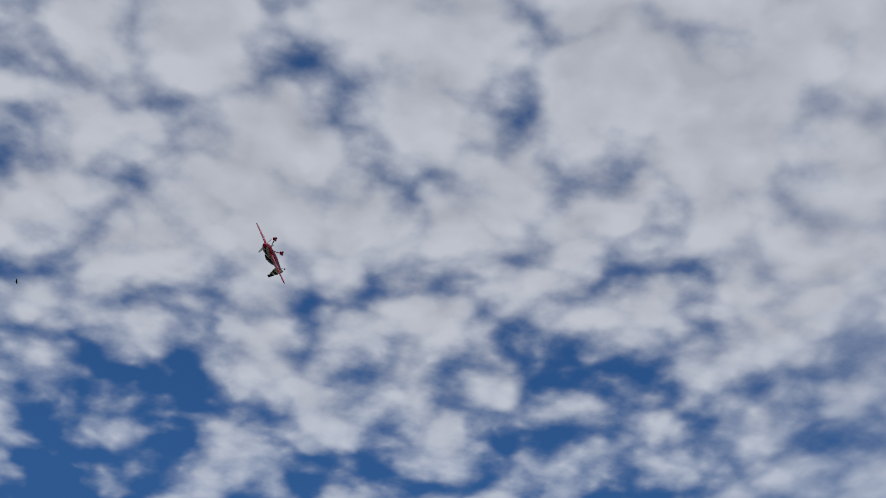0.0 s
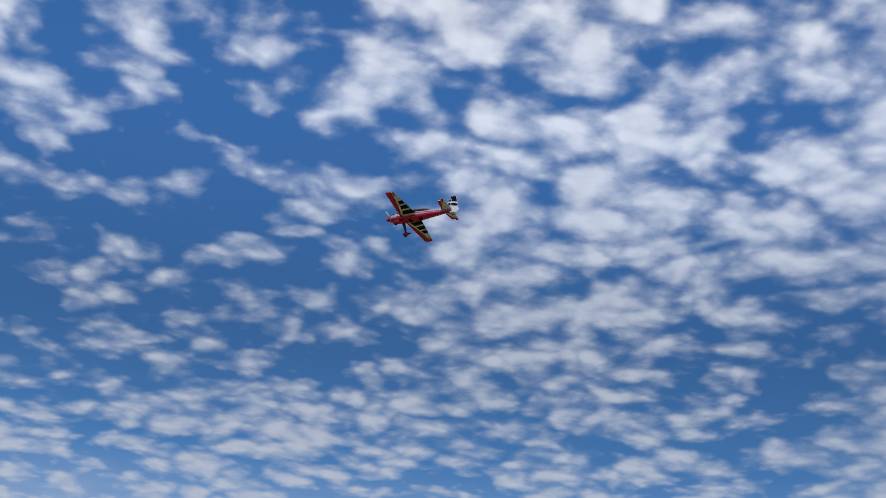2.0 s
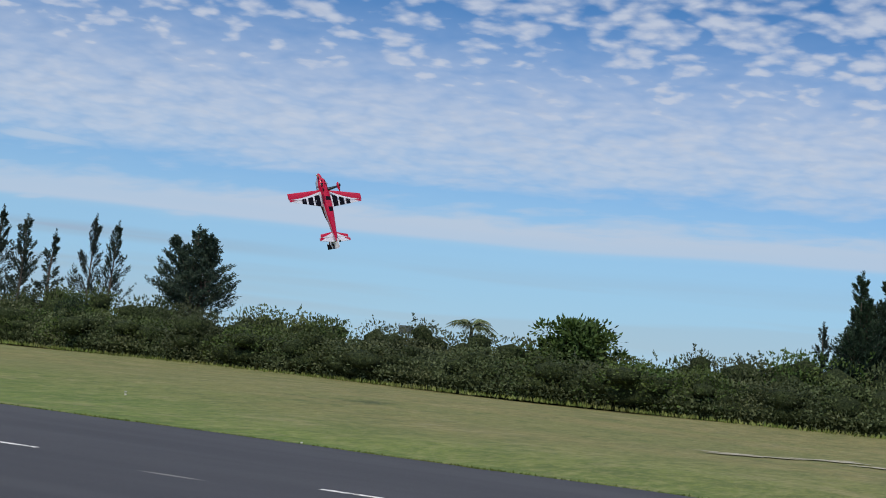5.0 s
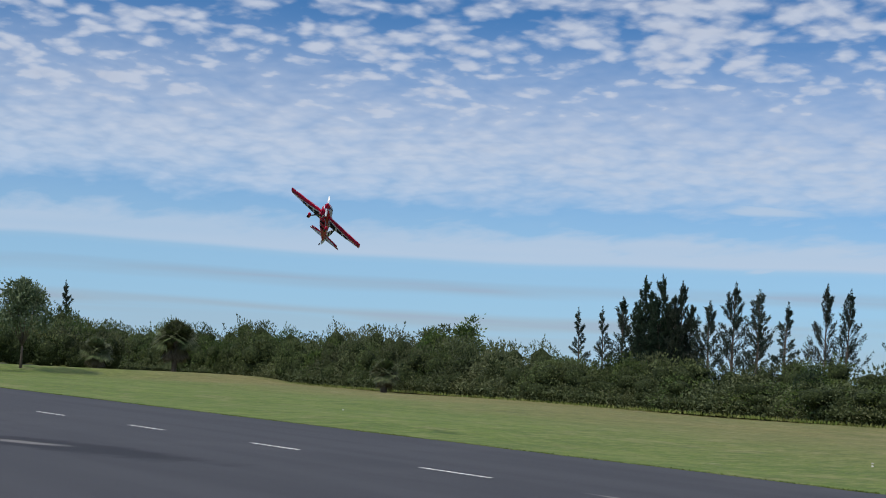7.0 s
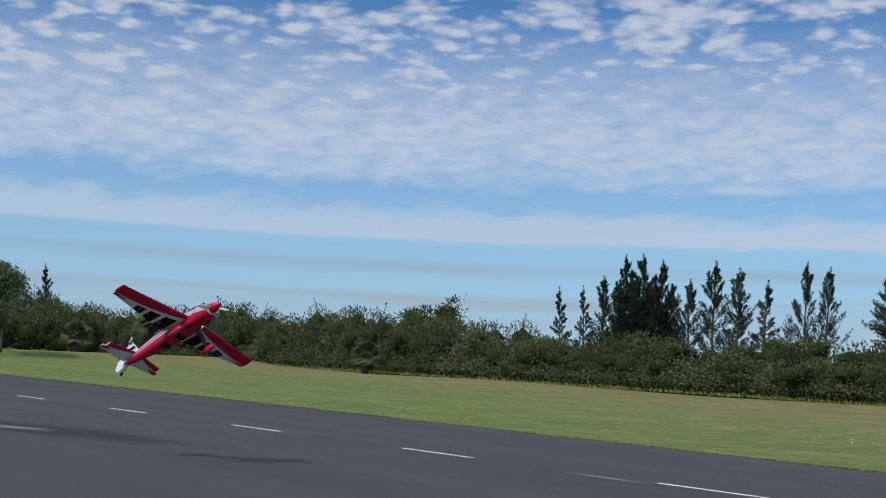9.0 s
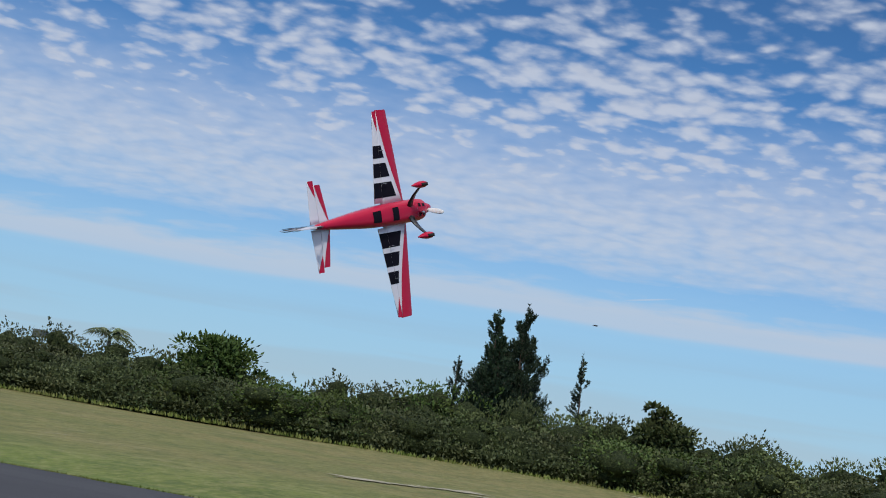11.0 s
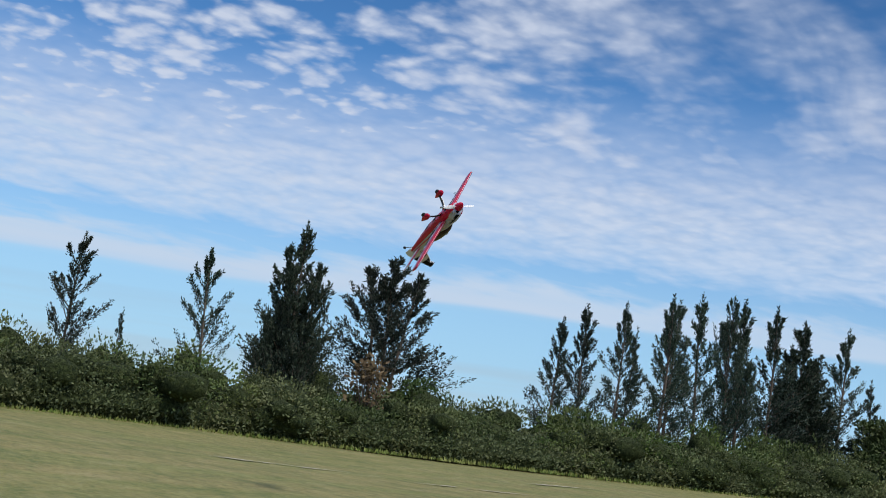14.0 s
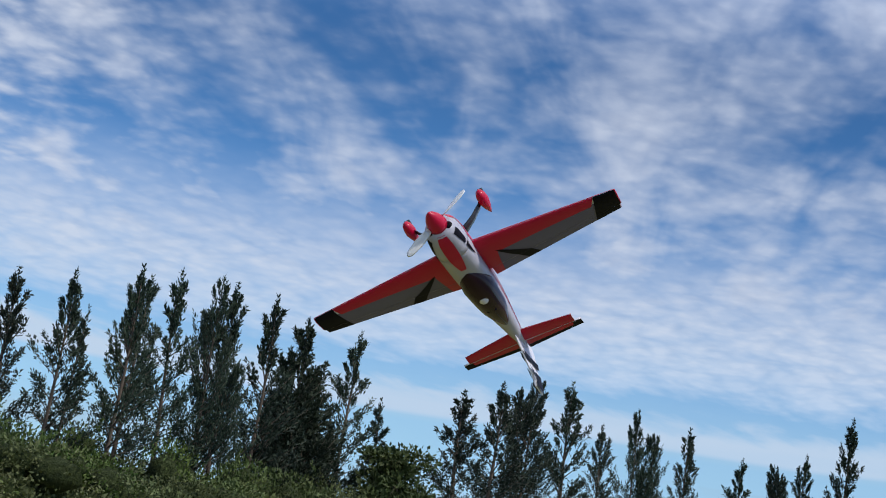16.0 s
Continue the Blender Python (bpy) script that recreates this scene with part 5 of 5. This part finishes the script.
def motions():
    walk(aeroplane, [
        (0.00, pose(6.47, 33.92, 28.17, 114.2, 12.5, -120.1)),
        (0.10, pose(6.53, 33.78, 27.45, 110.6, 5.4, -56.6)),
        (0.20, pose(6.60, 33.65, 26.74, 102.6, 5.4, 6.6)),
        (0.25, pose(6.73, 33.73, 26.48, 122.4, 8.6, 35.0)),
        (0.30, pose(6.87, 33.82, 26.23, 141.2, 2.1, 62.7)),
        (0.37, pose(6.95, 33.98, 25.86, 154.6, 8.1, 95.9)),
        (0.43, pose(7.04, 34.13, 25.48, 167.2, 6.6, 124.9)),
        (0.50, pose(7.12, 34.29, 25.11, 178.8, -2.4, 157.4)),
        (0.60, pose(7.03, 34.32, 24.62, -172.1, -5.3, -167.6)),
        (0.70, pose(6.93, 34.36, 24.12, -166.2, -12.8, -132.9)),
        (0.80, pose(6.74, 34.18, 23.52, -168.1, -16.7, -103.6)),
        (1.00, pose(6.41, 33.23, 22.20, -177.4, -10.3, -49.2)),
        (1.20, pose(6.31, 32.31, 21.01, 170.1, 0.5, -6.0)),
        (1.30, pose(6.43, 32.10, 20.54, 165.8, 7.6, 12.4)),
        (1.40, pose(6.66, 32.06, 20.10, 113.1, 25.2, 23.5)),
        (1.50, pose(6.88, 32.03, 19.66, 143.1, 5.1, 54.6)),
        (1.57, pose(7.02, 32.02, 19.24, 129.1, 0.3, 67.4)),
        (1.63, pose(7.16, 32.01, 18.83, 116.6, -1.3, 79.0)),
        (1.70, pose(7.30, 32.01, 18.42, 101.9, 0.2, 92.6)),
        (1.80, pose(7.28, 32.08, 17.70, 76.1, -0.5, 108.0)),
        (1.90, pose(7.12, 32.20, 17.00, 43.3, -4.9, 122.7)),
        (2.00, pose(6.96, 32.33, 16.29, 10.6, -0.5, 137.4)),
        (2.20, pose(6.07, 32.74, 14.74, -54.2, 3.2, 152.7)),
        (2.30, pose(5.52, 32.99, 14.11, -85.2, 6.0, 167.5)),
        (2.40, pose(5.03, 33.30, 13.54, -129.5, 6.5, 162.9)),
        (2.50, pose(4.53, 33.60, 12.98, -173.5, 3.5, 159.3)),
        (2.70, pose(3.03, 34.18, 12.04, 117.5, -2.2, 158.3)),
        (2.80, pose(2.28, 34.44, 11.52, 67.6, -7.4, 162.8)),
        (3.00, pose(0.85, 34.86, 10.18, 3.1, -10.2, 162.7)),
        (3.10, pose(-0.10, 34.91, 9.69, -35.0, -11.5, 170.3)),
        (3.20, pose(-1.04, 34.96, 9.20, -72.9, -8.0, 177.1)),
        (3.30, pose(-2.00, 35.07, 8.72, -131.1, -6.1, 170.2)),
        (3.40, pose(-2.90, 35.34, 8.30, -165.1, -6.3, 163.8)),
        (3.50, pose(-3.80, 35.62, 7.89, 161.0, -10.1, 158.6)),
        (3.70, pose(-6.06, 36.27, 7.40, 111.6, -13.3, 162.2)),
        (3.80, pose(-7.30, 36.45, 7.11, 92.6, -16.1, 170.3)),
        (4.00, pose(-9.53, 36.12, 6.47, 126.8, -14.5, 176.0)),
        (4.20, pose(-11.75, 35.24, 5.87, -170.7, -18.2, -171.4)),
        (4.62, pose(-15.20, 33.46, 5.34, 174.5, -41.6, 178.8)),
        (5.04, pose(-19.45, 30.71, 5.20, 157.2, -66.4, 175.7)),
        (5.46, pose(-23.74, 27.56, 5.29, 43.4, -84.0, -89.0)),
        (5.88, pose(-27.28, 24.61, 5.47, -18.5, -61.1, -45.9)),
        (6.30, pose(-29.32, 22.41, 5.62, -34.3, -36.5, -51.1)),
        (6.50, pose(-30.13, 21.12, 5.68, -40.3, -31.4, -40.1)),
        (7.00, pose(-30.20, 17.34, 5.16, -40.8, -23.1, -27.1)),
        (7.50, pose(-29.00, 14.04, 4.10, -30.3, -20.8, -19.0)),
        (8.00, pose(-26.31, 11.36, 3.13, -25.0, -22.0, -8.6)),
        (8.50, pose(-21.73, 9.22, 2.41, -18.1, -22.8, 7.3)),
        (9.00, pose(-17.31, 8.21, 1.80, -26.9, -27.4, 20.6)),
        (9.50, pose(-12.86, 8.35, 1.65, -28.5, -33.9, 29.7)),
        (9.70, pose(-11.04, 8.56, 1.70, -24.5, -32.9, 34.7)),
        (10.12, pose(-8.68, 9.57, 2.05, -49.8, -32.3, 47.2)),
        (10.54, pose(-6.33, 11.71, 2.78, -73.7, -27.4, 57.9)),
        (10.96, pose(-4.19, 14.44, 3.59, -95.2, -19.3, 65.2)),
        (11.38, pose(-2.48, 17.20, 4.19, -114.7, -9.3, 68.7)),
        (11.80, pose(-1.42, 19.46, 4.27, -133.3, 1.2, 68.7)),
        (12.00, pose(-0.90, 20.90, 4.06, -129.3, -9.8, 42.0)),
        (12.50, pose(2.03, 22.84, 3.81, -126.3, -16.2, 8.1)),
        (13.00, pose(6.16, 23.59, 3.76, -136.0, -24.9, -20.5)),
        (13.50, pose(10.24, 22.48, 4.35, -128.7, -30.4, -67.8)),
        (14.00, pose(15.86, 23.75, 4.80, -118.5, -21.1, -97.1)),
        (14.50, pose(23.65, 27.72, 4.70, -128.8, -16.7, -117.4)),
        (15.00, pose(26.25, 27.82, 4.38, -149.1, -17.2, -136.1)),
        (15.50, pose(25.92, 25.91, 3.89, -151.0, -18.4, -153.3)),
        (16.00, pose(24.54, 24.12, 3.37, -149.8, -15.3, -169.7)),
    ])
    walk(propeller, [(k * 0.1, pose(0.525, 0, -0.01, 23.0 + 67.0 * k, 0, 0)) for k in range(161)])
    walk(bird, [(0, pose(-25.4, 147.5, 16.2, 0, 0, 20)), (3.5, pose(-21.9, 147.7, 15.6, 8, 0, 20)), (4.2, pose(-20.4, 148.0, 15.6, -6, 0, 18)),
                (11.8, pose(-16.4, 148.6, 13.5, 5, 0, 25)), (16, pose(-8.0, 149.5, 13.8, 0, 0, 25))])
    walk(high_bird, [(0, pose(-1.2, 98.6, 70.0, 0, 0, 170)), (0.5, pose(-2.4, 98.7, 69.8, 10, 0, 170)), (16, pose(-40.0, 101.0, 66.0, 0, 0, 175))])


motions()
